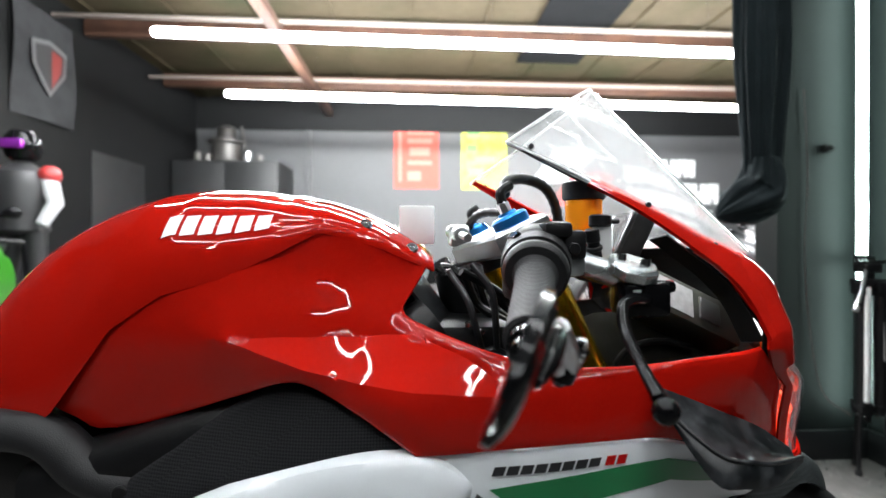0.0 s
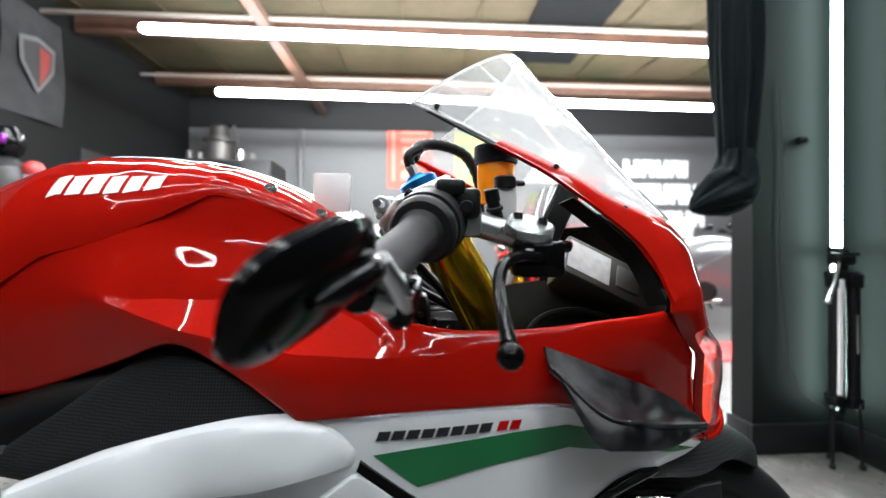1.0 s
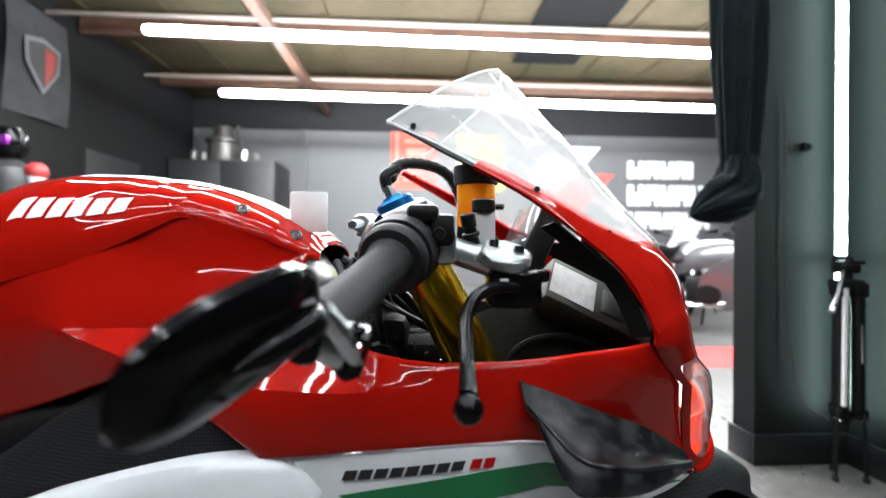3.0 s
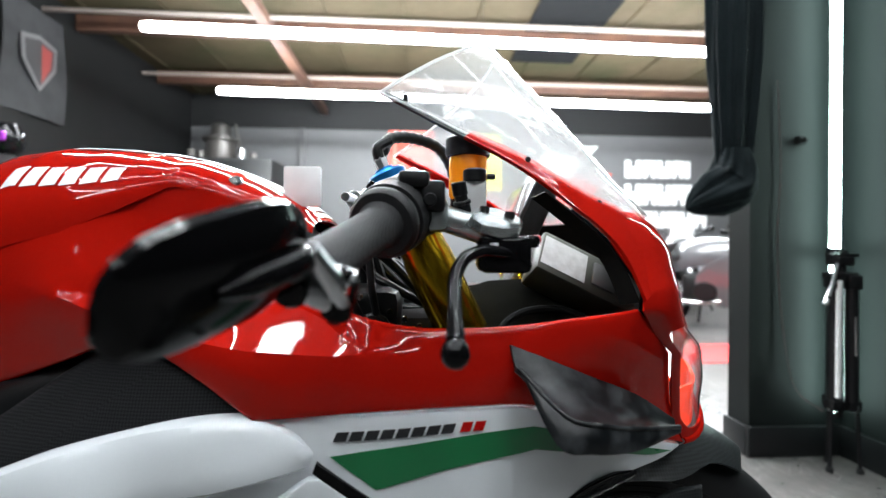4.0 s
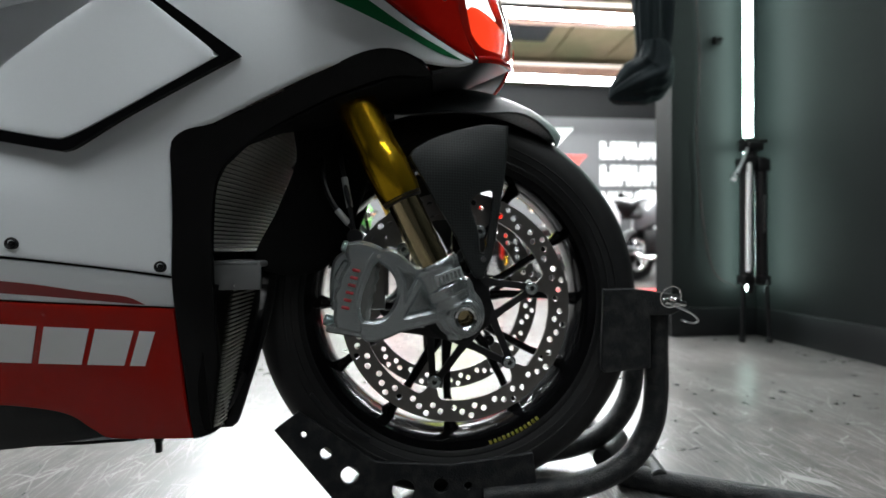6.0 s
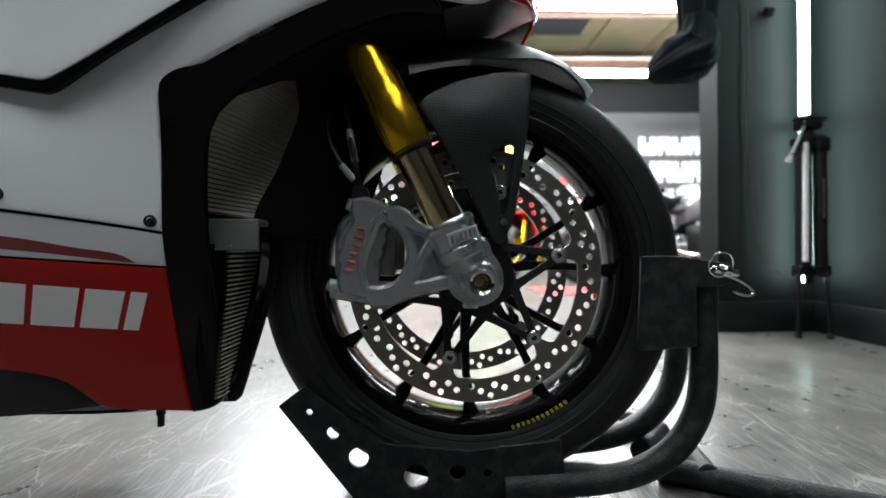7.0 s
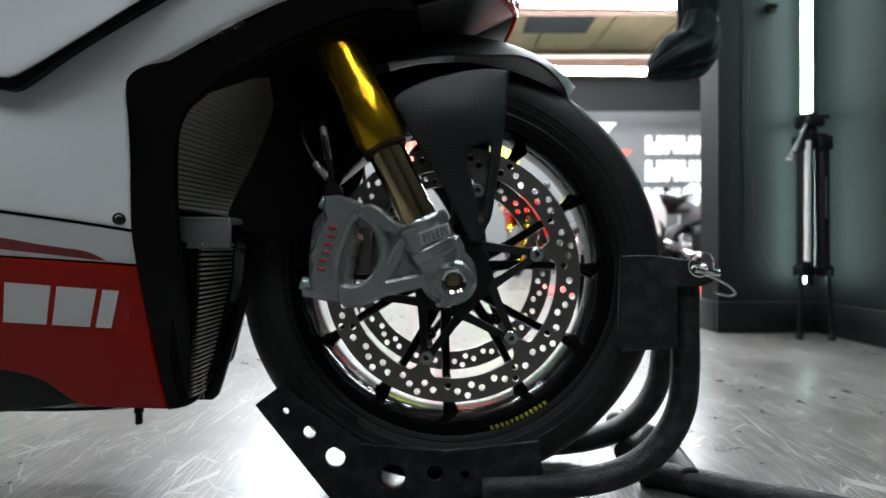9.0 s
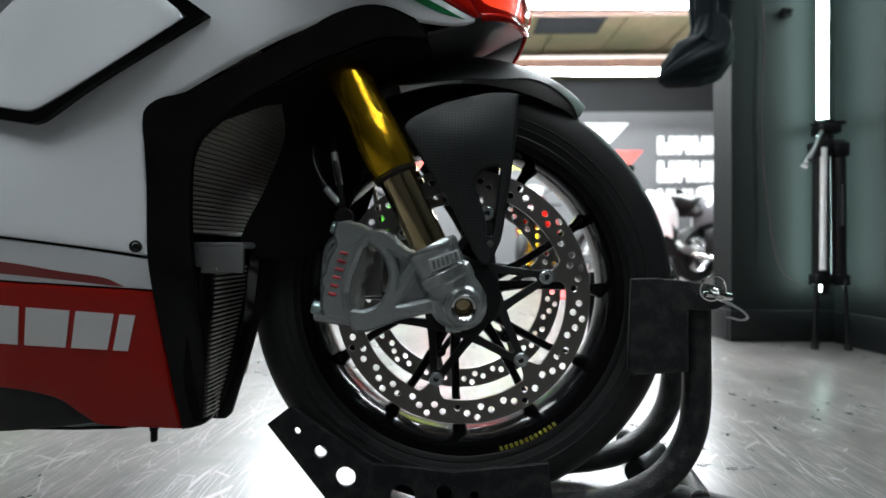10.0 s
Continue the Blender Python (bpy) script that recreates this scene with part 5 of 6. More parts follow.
scr = [[tuple(screen_at(5 * i / 24, j / 12)) if j >= 0 else (lambda p: (p[0], -p[1], p[2]))(tuple(screen_at(5 * i / 24, -j / 12))) for j in range(-12, 13)] for i in range(25)]
screen = part("windscreen", sheet(scr, .0022), SCREEN, bike, "clear domed windscreen with reflected glare mixed in as white", 60)
screen.visible_shadow = False
for s in (-1, 1):
    part("screen_edge", tube([(screen_at(5 * i / 24, 1).x, s * abs(screen_at(5 * i / 24, 1).y), screen_at(5 * i / 24, 1).z) for i in range(25)], .0018, 8), FROST, screen)
    part("screen_edge", tube([(screen_at(5, i / 12).x, s * abs(screen_at(5, i / 12).y), screen_at(5, i / 12).z) for i in range(13)], .0018, 8), FROST, screen)
    for v in (0.4, 2.2, 4.6):
        p = screen_at(v, .97)
        part("screen_screw", rod((p.x, s * (abs(p.y) + .004), p.z), (p.x, s * (abs(p.y) - .006), p.z), .0028, 12), BLACK, screen)

# winglet: a forged carbon blade standing out from the side
def winglet(sy):
    fix = (lambda g: g) if sy < 0 else mirror_y
    root = spline([(-.202, -.232, .762), (-.165, -.233, .748), (-.130, -.228, .733), (-.078, -.208, .710), (-.034, -.197, .682)], 4)
    fold = spline([(-.197, -.243, .744), (-.168, -.277, .716), (-.141, -.284, .711), (-.106, -.266, .701), (-.044, -.222, .684)], 4)
    low = spline([(-.195, -.245, .740), (-.178, -.286, .698), (-.152, -.288, .691), (-.110, -.275, .687), (-.046, -.224, .679)], 4)
    blade = [[tuple(r.lerp(f, k / 6) + Vector((0, 0, -.006 * math.sin(math.pi * k / 6)))) for k in range(7)] for r, f in zip(root, fold)]
    w = part("winglet", fix(sheet(blade, .004)), FORGED, bike, "marbled forged carbon winglet", 50)
    plate_rows = [[tuple(f.lerp(q, k / 3) + Vector((0, -.0025 * math.sin(math.pi * k / 3), 0))) for k in range(4)] for f, q in zip(fold, low)]
    part("end_plate", fix(sheet(plate_rows, .004)), FORGED, w, "", 50)
    part("blade_edge", fix(tube(fold, .0022, 8)), FORGED, w, "", 60)


winglet(-1)
winglet(1)


# ---- front wheel, fork and brakes ----
AX = Vector((-.010, 0, .305))
wheel = part("front_wheel", lathe([(.227, -.050), (.222, -.046), (.212, -.043), (.206, -.030), (.2035, -.012), (.2035, .012), (.206, .030), (.212, .043), (.222, .046), (.227, .050), (.229, .046), (.214, .026), (.211, 0), (.214, -.026), (.229, -.046)], AX, (0, 1, 0), 96, True), BLACKGLOSS, bike, "gloss black forged wheel")
part("rim_lip", lathe([(.2235, -.0505), (.2275, -.0525), (.231, -.0515), (.229, -.048)], AX, (0, 1, 0), 96, True), BLACK, wheel)
tyre = part("tyre", lathe([(.222, -.047), (.231, -.053), (.241, -.0575), (.254, -.0595), (.267, -.0575), (.280, -.050), (.291, -.036), (.298, -.018), (.300, 0), (.298, .018), (.291, .036), (.280, .050), (.267, .0575), (.254, .0595), (.241, .0575), (.231, .053), (.222, .047)], AX, (0, 1, 0), 128), RUBBER, wheel, "slick black front tyre", 50)
for r, w in ((.2365, .0561), (.247, .0588)):
    part("sidewall_line", lathe([(r, -w - .0002), (r + .0012, -w - .0012), (r + .0024, -w - .0004)], AX, (0, 1, 0), 96), RUBBER, wheel)


def polar(r, a, y=0.0):
    return Vector((AX.x + r * math.cos(radians(a)), y, AX.z + r * math.sin(radians(a))))


# wheel spokes: six pairs that fork towards the rim
part("hub", lathe([(.018, -.062), (.034, -.062), (.038, -.05), (.040, -.02), (.040, .02), (.038, .05), (.034, .062), (.018, .062)], AX, (0, 1, 0), 40), BLACK, wheel)
for k in range(6):
    a = 15 + 60 * k
    for d in (-15, 15):
        pts = [polar(.036, a + d * .5), polar(.09, a + d * .62), polar(.150, a + d * .82), polar(.190, a + d * .95), polar(.208, a + d)]
        part("spoke", tube(pts, [.0085, .0055, .0050, .0062, .0105], 10, 1.5), BLACKGLOSS, wheel)
for k in range(12):
    a = -76 + 1.9 * k
    corners = [polar(.2160, a), polar(.2160, a + 1.1), polar(.2205, a + 1.2), polar(.2205, a + .1)]
    part("rim_lettering", plate([Vector((p.x, p.z)) for p in corners], -.0485, -.0455, (), 0, True), TEXTYELLOW, wheel, "", 0)


def brake_disc(y):
    yo = y
    holes = []
    n = 30
    for k in range(n):
        a = 360 / n * k + 4
        for j, (r, da) in enumerate(((.1450, 0.0), (.1515, 4.7), (.1580, 9.4))):
            if k % 2 and j == 2:
                continue
            p = polar(r, a + da)
            holes.append(ring(p.x, p.z, .0044, 12))
    outer = []
    inner = []
    for k in range(180):
        a = 2 * k
        outer.append(Vector((polar(.165, a).x, polar(.165, a).z)))
        near = min(abs((a - 12.9 + 30) % 60 - 30), 99)
        r = .1350 - .0170 * math.exp(-(near / 4.6) ** 4)
        inner.append(Vector((polar(r, a).x, polar(r, a).z)))
    d = part("brake_disc", plate(outer, yo - .0026, yo + .0026, [inner] + holes, 0, True), STEEL, bike, "drilled steel brake disc", 30)
    part("disc_carrier", lathe([(.032, -.006), (.050, -.004), (.050, .004), (.032, .006)], AX + Vector((0, yo, 0)), (0, 1, 0), 36, True), BLACK, d, "black disc carrier")
    for k in range(6):
        a = 12.9 + 60 * k
        for side in (-1, 1):
            p, q = polar(.108, a + side * 2.0, yo), polar(.043, a + side * 52, yo)
            across = Vector((q.z - p.z, 0, p.x - q.x)).normalized()
            arm = [p + across * .0038, p - across * .0038, p.lerp(q, .55) - across * .0042, q - across * .0075, q + across * .0075, p.lerp(q, .55) + across * .0042]
            part("carrier_arm", plate([Vector((v.x, v.z)) for v in arm], yo - .0032 - .0003 * side, yo + .0032, (), .001, True), MATTE, d, "", 30)
        part("carrier_eye", lathe([(.0015, -.004), (.0105, -.004), (.0105, .004), (.0015, .004)], polar(.110, a, yo), (0, 1, 0), 16, True), BLACK, d)
    s = -1 if y < 0 else 1
    for k in range(6):
        c = polar(.112, 12.9 + 60 * k, yo)
        part("bobbin", lathe([(1e-4, .003), (.003, .003), (.0035, .0055), (.0075, .0055), (.0095, .004), (.010, 0), (.010, -.006)], c, (0, s, 0), 20), ALU, d)


brake_disc(-.078)
brake_disc(.078)


def fork_leg(sy):
    """Gold outer tube, pale stanchion and the cast foot with the caliper."""
    fix = (lambda g: g) if sy < 0 else mirror_y
    y = -.136
    d = Vector((-.2215, 0, .4615)).normalized()
    ringc = Vector((-.0895, y, .4555))
    leg = part("fork_leg", fix(lathe([(.0225, -.004), (.0265, -.003), (.0275, .006), (.0285, .010), (.0288, .055), (.0268, .064), (.0262, .075), (.0262, .30), (.0270, .305), (.0270, .42), (.0255, .428), (.0255, .50)], ringc, d, 40)), GOLD, bike, "gold anodised outer fork tube", 40)
    part("dust_seal", fix(lathe([(.0215, -.007), (.0255, -.006), (.0270, -.001), (.0265, .002), (.0225, .002)], ringc, d, 36)), BLACK, leg)
    part("stanchion", fix(lathe([(.0215, -.125), (.0215, .0)], ringc, d, 40)), NITRIDE, leg, "pale gold polished stanchion")
    foot = part("fork_foot", fix(join(lathe([(.0225, -.096), (.0305, -.095), (.0325, -.099), (.0325, -.104), (.0305, -.108), (.0303, -.126), (.0322, -.129), (.0322, -.140), (.0300, -.143), (.0292, -.152), (.024, -.158), (.0001, -.159)], ringc, d, 36),
                                      lathe([(.0145, -.020), (.0205, -.020), (.0235, -.017), (.0245, -.010), (.0250, .0), (.0250, .053), (.0145, .053)], Vector((-.0095, -.140, .3012)), (0, 1, 0), 40))), ALU, bike, "cast grey alloy fork foot", 30)
    part("axle", fix(lathe([(.0085, -.004), (.0105, -.010), (.0135, -.012), (.0145, -.010), (.0145, .10)], Vector((-.0095, -.157, .3012)), (0, 1, 0), 32)), CHROME, foot, "hollow chromed axle")
    part("axle_bore", fix(lathe([(.0001, .015), (.0088, .015), (.0086, -.004)], Vector((-.0095, -.157, .3012)), (0, 1, 0), 28)), NITRIDE, foot)
    arm = [(-.1159, .3847, 1), (-.1042, .3855), (-.0933, .3803), (-.0803, .3684), (-.0647, .3612), (-.0477, .3703, 1), (-.0282, .3412, 1), (-.0369, .3086, 1), (-.0304, .3000), (-.0456, .2965), (-.0673, .2913), (-.0890, .2858), (-.1064, .2787), (-.1216, .2739), (-.1324, .2739), (-.1394, .2826), (-.1394, .2945), (-.1259, .2921), (-.1151, .2945), (-.1042, .3017), (-.0955, .3152), (-.0912, .3304), (-.0929, .3467), (-.1003, .3608), (-.1107, .3705), (-.1168, .3738)]
    pockets = [[(-.0973, .3669), (-.0847, .3608), (-.0721, .3560), (-.0681, .3521), (-.0690, .3477), (-.0760, .3347), (-.0847, .3173), (-.0864, .3173), (-.0864, .3325), (-.0890, .3499)],
               [(-.0625, .3451), (-.0569, .3438), (-.0516, .3282), (-.0380, .3141), (-.0395, .3091), (-.0477, .3060), (-.0673, .3017), (-.0838, .2982), (-.0877, .3000), (-.0868, .3032), (-.0760, .3217)]]
    part("caliper_arm", fix(plate(arm, -.152, -.124, pockets, .0035)), ALU, foot, "", 30)
    part("arm_web", fix(plate([(-.1020, .3716), (-.0647, .3586), (-.0477, .3629), (-.0304, .3391), (-.0369, .3086), (-.0673, .2956), (-.0912, .2913), (-.0879, .3130), (-.0879, .3369), (-.0955, .3586)], -.1360, -.128, [], .001)), ALU, foot, "", 30)
    part("foot_neck", fix(plate([(-.0542, .3412), (-.0456, .3173), (-.0430, .3000), (-.0358, .2869), (-.0238, .2800), (-.0065, .2782), (.0077, .2869), (.0126, .3021), (.0087, .3195), (-.0010, .3325), (-.0065, .3477), (-.0325, .3477)], -.154, -.118, [ring(-.0095, .3012, .0135, 20)], .005)), ALU, foot, "", 30)
    part("foot_ring", fix(lathe([(.0150, .012), (.0150, -.004), (.0165, -.0065), (.0195, -.006), (.0218, -.002), (.0222, .004), (.0222, .03)], Vector((-.0095, -.154, .3012)), (0, 1, 0), 40)), ALU, foot, "", 40)
    part("pinch_bolt", fix(join(rod((-.020, -.153, .276), (-.020, -.118, .276), .0052, 14), box(-.030, -.011, -.149, -.118, .270, .289, .003))), ALU, foot, "", 30)
    part("foot_badge", fix(plate([Vector((-.048, .3535)), Vector((-.016, .3655)), Vector((-.0125, .354)), Vector((-.0445, .3405))], -.1690, -.160, (), .0006, True)), surface("engraved_badge", (.42, .44, .44), .4, .6), foot, "engraved maker's badge")
    for k in range(6):
        x, z = -.0425 + .0048 * k, .3435 + .0019 * k
        part("badge_bar", fix(plate([Vector((x, z)), Vector((x + .0032, z + .0013)), Vector((x + .0012, z + .0103)), Vector((x - .002, z + .009))], -.1700, -.1687, (), 0, True)), ALU, foot, "", 0)
    body = [(-.1531, .3934), (-.1422, .3947), (-.1259, .3903), (-.1168, .3864), (-.1155, .3781), (-.1227, .3738), (-.1285, .3684), (-.1324, .3586), (-.1361, .3477), (-.1407, .3380), (-.1433, .3260), (-.1455, .3141), (-.1433, .3032), (-.1398, .2956), (-.1416, .2848), (-.1531, .2874), (-.1672, .2913), (-.1698, .3000), (-.1689, .3130), (-.1672, .3217), (-.1698, .3278), (-.1689, .3334), (-.1646, .3391), (-.1628, .3499), (-.1574, .3608), (-.1516, .3716), (-.1550, .3825)]
    cal = part("brake_caliper", fix(plate(body, -.153, -.112, [], .0045)), ALU, bike, "grey cast monobloc brake caliper", 30)
    part("piston_housing", fix(plate([(-.1259, .3727), (-.1211, .3629), (-.1242, .3560), (-.1227, .3499), (-.1277, .3412), (-.1270, .3336), (-.1324, .3260), (-.1314, .3173), (-.1350, .3086), (-.1346, .2956), (-.1433, .2945), (-.1466, .3141), (-.1433, .3304), (-.1379, .3477), (-.1324, .3629)], -.146, -.104, [], .004)), surface("dull_piston_alloy", (.26, .27, .26), .34, .8), cal, "scalloped piston housing", 30)
    part("caliper_cheek", fix(plate([(-.1737, .3543), (-.1628, .3716), (-.1563, .3695), (-.1607, .3499), (-.1650, .3391), (-.1715, .3304), (-.1704, .3217), (-.1726, .3086), (-.1781, .3108), (-.1770, .3304)], -.128, -.104, [], .003)), ALU, cal, "", 30)
    part("face_rib", fix(tube([Vector((x, -.1532, z)) for x, z in [(-.1227, .3836), (-.1324, .3716), (-.1407, .3521), (-.1455, .3347), (-.1487, .3152), (-.1466, .2956)]], .0016, 8)), ALU, cal, "", 60)
    part("caliper_bridge", fix(plate([(-.178, .37), (-.150, .384), (-.135, .37), (-.140, .32), (-.150, .30), (-.180, .31)], -.103, -.062, [], .004)), ALU, cal, "", 30)
    for px, pz in ((-.157, .3915), (-.180, .2975)):
        part("caliper_bolt", fix(lathe([(.003, .001), (.0045, .003), (.0068, .003), (.0075, .001), (.0075, -.016)], (px - .004, -.137, pz), (-.85, -.35, .3), 16)), surface("zinc_bolt", (.42, .55, .55), .3, .9), cal)
    part("bolt_sleeve", fix(rod((-.184, -.133, .291), (-.128, -.133, .2805), .0098, 16)), ALU, cal, "", 30)
    part("bolt_sleeve", fix(rod((-.158, -.133, .3905), (-.110, -.133, .3790), .0085, 16)), ALU, cal, "", 30)
    part("bleed_screw", fix(rod((-.1185, -.150, .379), (-.1175, -.158, .3785), .0028, 10)), CHROME, cal)
    for k in range(6):
        z = .3150 + .0093 * k
        x = -.1590 + .0027 * k
        mark = tube([Vector((x - .0048, -.1530, z + .0010)), Vector((x - .0040, -.1532, z + .0009)), Vector((x + .0040, -.1532, z - .0009)), Vector((x + .0048, -.1530, z - .0010))], [.0008, .0024, .0024, .0008], 10, .6)
        part("caliper_lettering", fix(mark), CALIPERRED, cal, "", 60)
    part("brake_pad", fix(box(-.150, -.112, -.093, -.083, .305, .375, .002)), STEEL, cal)
    for k, p in enumerate(([(-.19, -.06, .57), (-.195, -.10, .51), (-.188, -.125, .47), (-.170, -.133, .436), (-.152, -.133, .415), (-.149, -.132, .395)], [(-.165, -.06, .58), (-.172, -.10, .53), (-.162, -.13, .476), (-.153, -.135, .43), (-.149, -.133, .40)])):
        h = part("brake_hose", fix(tube(spline(p, 6), .0034, 10)), BLACK, bike)
        a, b = Vector(p[-3]), Vector(p[-2])
        part("hose_ferrule", fix(rod(a.lerp(b, -.1), a.lerp(b, .75), .0044, 14)), surface("dull_ferrule", (.30, .31, .31), .4, .6), h)
    part("banjo", fix(join(rod((-.149, -.142, .404), (-.149, -.126, .404), .010, 18), rod((-.149, -.134, .41), (-.149, -.134, .385), .0065, 12))), BLACK, leg)
    return leg


fork_leg(-1)
fork_leg(1)
part("steering_head", join(box(-.26, -.15, -.15, .15, .60, .63, .01), rod((-.30, 0, .60), (-.36, 0, .86), .035, 20), box(-.34, -.15, -.05, .05, .58, .66, .02)), BLACK, bike, "black lower fork clamp")

# mudguard
fen = []
for i in range(31):
    a = radians(56 + 84 * i / 30)
    r = .322 + .010 * math.sin(math.pi * i / 30)
    skirt = math.exp(-((math.degrees(a) - 92) / 17) ** 4)
    w = .066 + .022 * math.sin(math.pi * min(1, i / 22)) + .022 * skirt
    if i < 4:
        w *= (.55, .8, .92, .98)[i]
    row = []
    for k in range(-8, 9):
        c = k / 8
        rr = r - (.030 + .030 * skirt) * abs(c) ** 2.6
        row.append((AX.x + rr * math.cos(a), w * c, AX.z + rr * math.sin(a)))
    fen.append(row)
guard = part("front_mudguard", sheet(fen, .003), CARBON, bike, "black carbon front mudguard", 50)
LEG = [(-.080, .508, 1), (-.070, .520), (-.030, .543), (.020, .560), (.062, .562, 1), (.057, .50), (.048, .43), (.041, .381), (.034, .364), (.024, .345), (.015, .346), (.004, .363), (-.020, .412), (-.052, .462)]
SLOT = [(.006, .447), (.014, .461), (.034, .469), (.038, .462), (.031, .400), (.027, .382), (.022, .383), (.018, .410)]
leg_w = plane_spline([(-.07, .515, .140), (.02, .347, .093), (.06, .55, .100), (0, .55, .112), (.04, .40, .094), (-.02, .42, .118), (-.012, .50, .131), (.010, .45, .112)])
both("mudguard_leg", skin(LEG, leg_w, .003, .004, .01, 0, [SLOT]), CARBON, guard, "carbon mudguard leg with a slot")
both("leg_screw", lathe([(1e-4, .002), (.004, .002), (.005, 0), (.005, -.004)], (.0255, -.0955, .373), (0, -1, 0), 14), CHROME, guard)

# ---- wheel stand ----
stand = thing("wheel_stand", "black powder-coated front wheel stand with bent tubes", "stand", (.1, 0, 0))
CHOCK = [(-.268, .132, 1), (-.236, .156, 1), (-.128, .080, 1), (-.018, .070, 1), (.104, .083, 1), (.110, .034, 1), (-.02, .004, 1), (-.165, .003, 1)]
CH = [(-.229, .124, .0055), (-.198, .096, .0095), (-.164, .063, .0145), (-.088, .037, .0175), (-.033, .042, .0115), (.007, .040, .0065)]
for sy in (-1, 1):
    g = plate(CHOCK, -.068, -.062, [[tuple(p) for p in ring(x, z, r, 14)] for x, z, r in CH if sy < 0 or r > .014], .001)
    part("side_plate", g if sy < 0 else mirror_y(g), STANDPAINT, stand, "plate with round holes", 30)
    r_ = plate([(.207, .327, 1), (.250, .327), (.318, .318, 1), (.323, .312, 1), (.322, .296, 1), (.312, .291), (.276, .290, 1), (.276, .212, 1), (.208, .207, 1), (.203, .212)], -.088, -.080, (), .0015)
    part("clamp_plate", r_ if sy < 0 else mirror_y(r_), STANDPAINT, stand, "square clamp plate", 30)
part("wheel_cradle", sheet([[(x, y * .062, z) for y in (-1, -.5, 0, .5, 1)] for x, z in spline([(-.220, .178, 0), (-.19, .148, 0), (-.165, .126, 0), (-.138, .108, 0)], 4) and [(p[0], p[1]) for p in spline([(-.222, .178, 0), (-.20, .152, 0), (-.17, .127, 0), (-.138, .106, 0)], 4)]], .005), STANDPAINT, stand)
part("wheel_cradle", sheet([[(p[0], y * .062, p[1]) for y in (-1, -.5, 0, .5, 1)] for p in spline([(-.03, .006, 0), (.02, .010, 0), (.07, .028, 0), (.105, .052, 0)], 4)], -.005), STANDPAINT, stand)
both_paths = [[(.300, -.062, .30), (.300, -.062, .24), (.300, -.062, .165), (.291, -.062, .115), (.262, -.062, .070), (.215, -.062, .040), (.15, -.062, .026), (.03, -.062, .020)],
              [(.330, .062, .30), (.330, .062, .24), (.330, .062, .165), (.318, .062, .110), (.286, .062, .066), (.235, .062, .038), (.16, .062, .025), (.03, .062, .020)]]
for p in both_paths:
    part("bent_tube", tube(spline(p, 5), .0175, 18), STANDPAINT, stand)
part("floor_tube", tube([(.262, -.012, .0185), (.36, -.062, .0185), (.52, -.145, .0185)], .0175, 16), STANDPAINT, stand)
ft = part("floor_tube", tube([(.262, .04, .0185), (.33, .12, .0185), (.297, .165, .0185)], .0175, 16), STANDPAINT, stand)
part("end_cap", lathe([(1e-4, .004), (.014, .004), (.018, 0), (.018, -.01)], (.294, .160, .0185), (-.35, -.9, 0), 18), RUBBER, ft)
part("cross_tube", rod((.315, -.05, .025), (.335, .06, .025), .015, 14), STANDPAINT, stand)
pin = part("locking_pin", join(rod((.286, -.108, .312), (.325, -.095, .306), .0045, 12), rod((.298, -.106, .3115), (.308, -.103, .309), .0075, 14)), CHROME, stand)
part("pin_ring", tube([(.297 + .0155 * math.cos(w), -.106 - .004 * math.sin(w), .318 + .0155 * math.sin(w)) for w in [k * math.pi / 14 for k in range(29)]], .0013, 8), CHROME, pin)
part("pin_clip", tube(spline([(.30, -.105, .306), (.322, -.10, .298), (.338, -.098, .289), (.344, -.098, .281), (.335, -.098, .278), (.318, -.098, .283)], 5), .0016, 8), SILVER, pin)


# ---- cockpit ----
FK = Vector((-.2215, 0, .4615)).normalized()


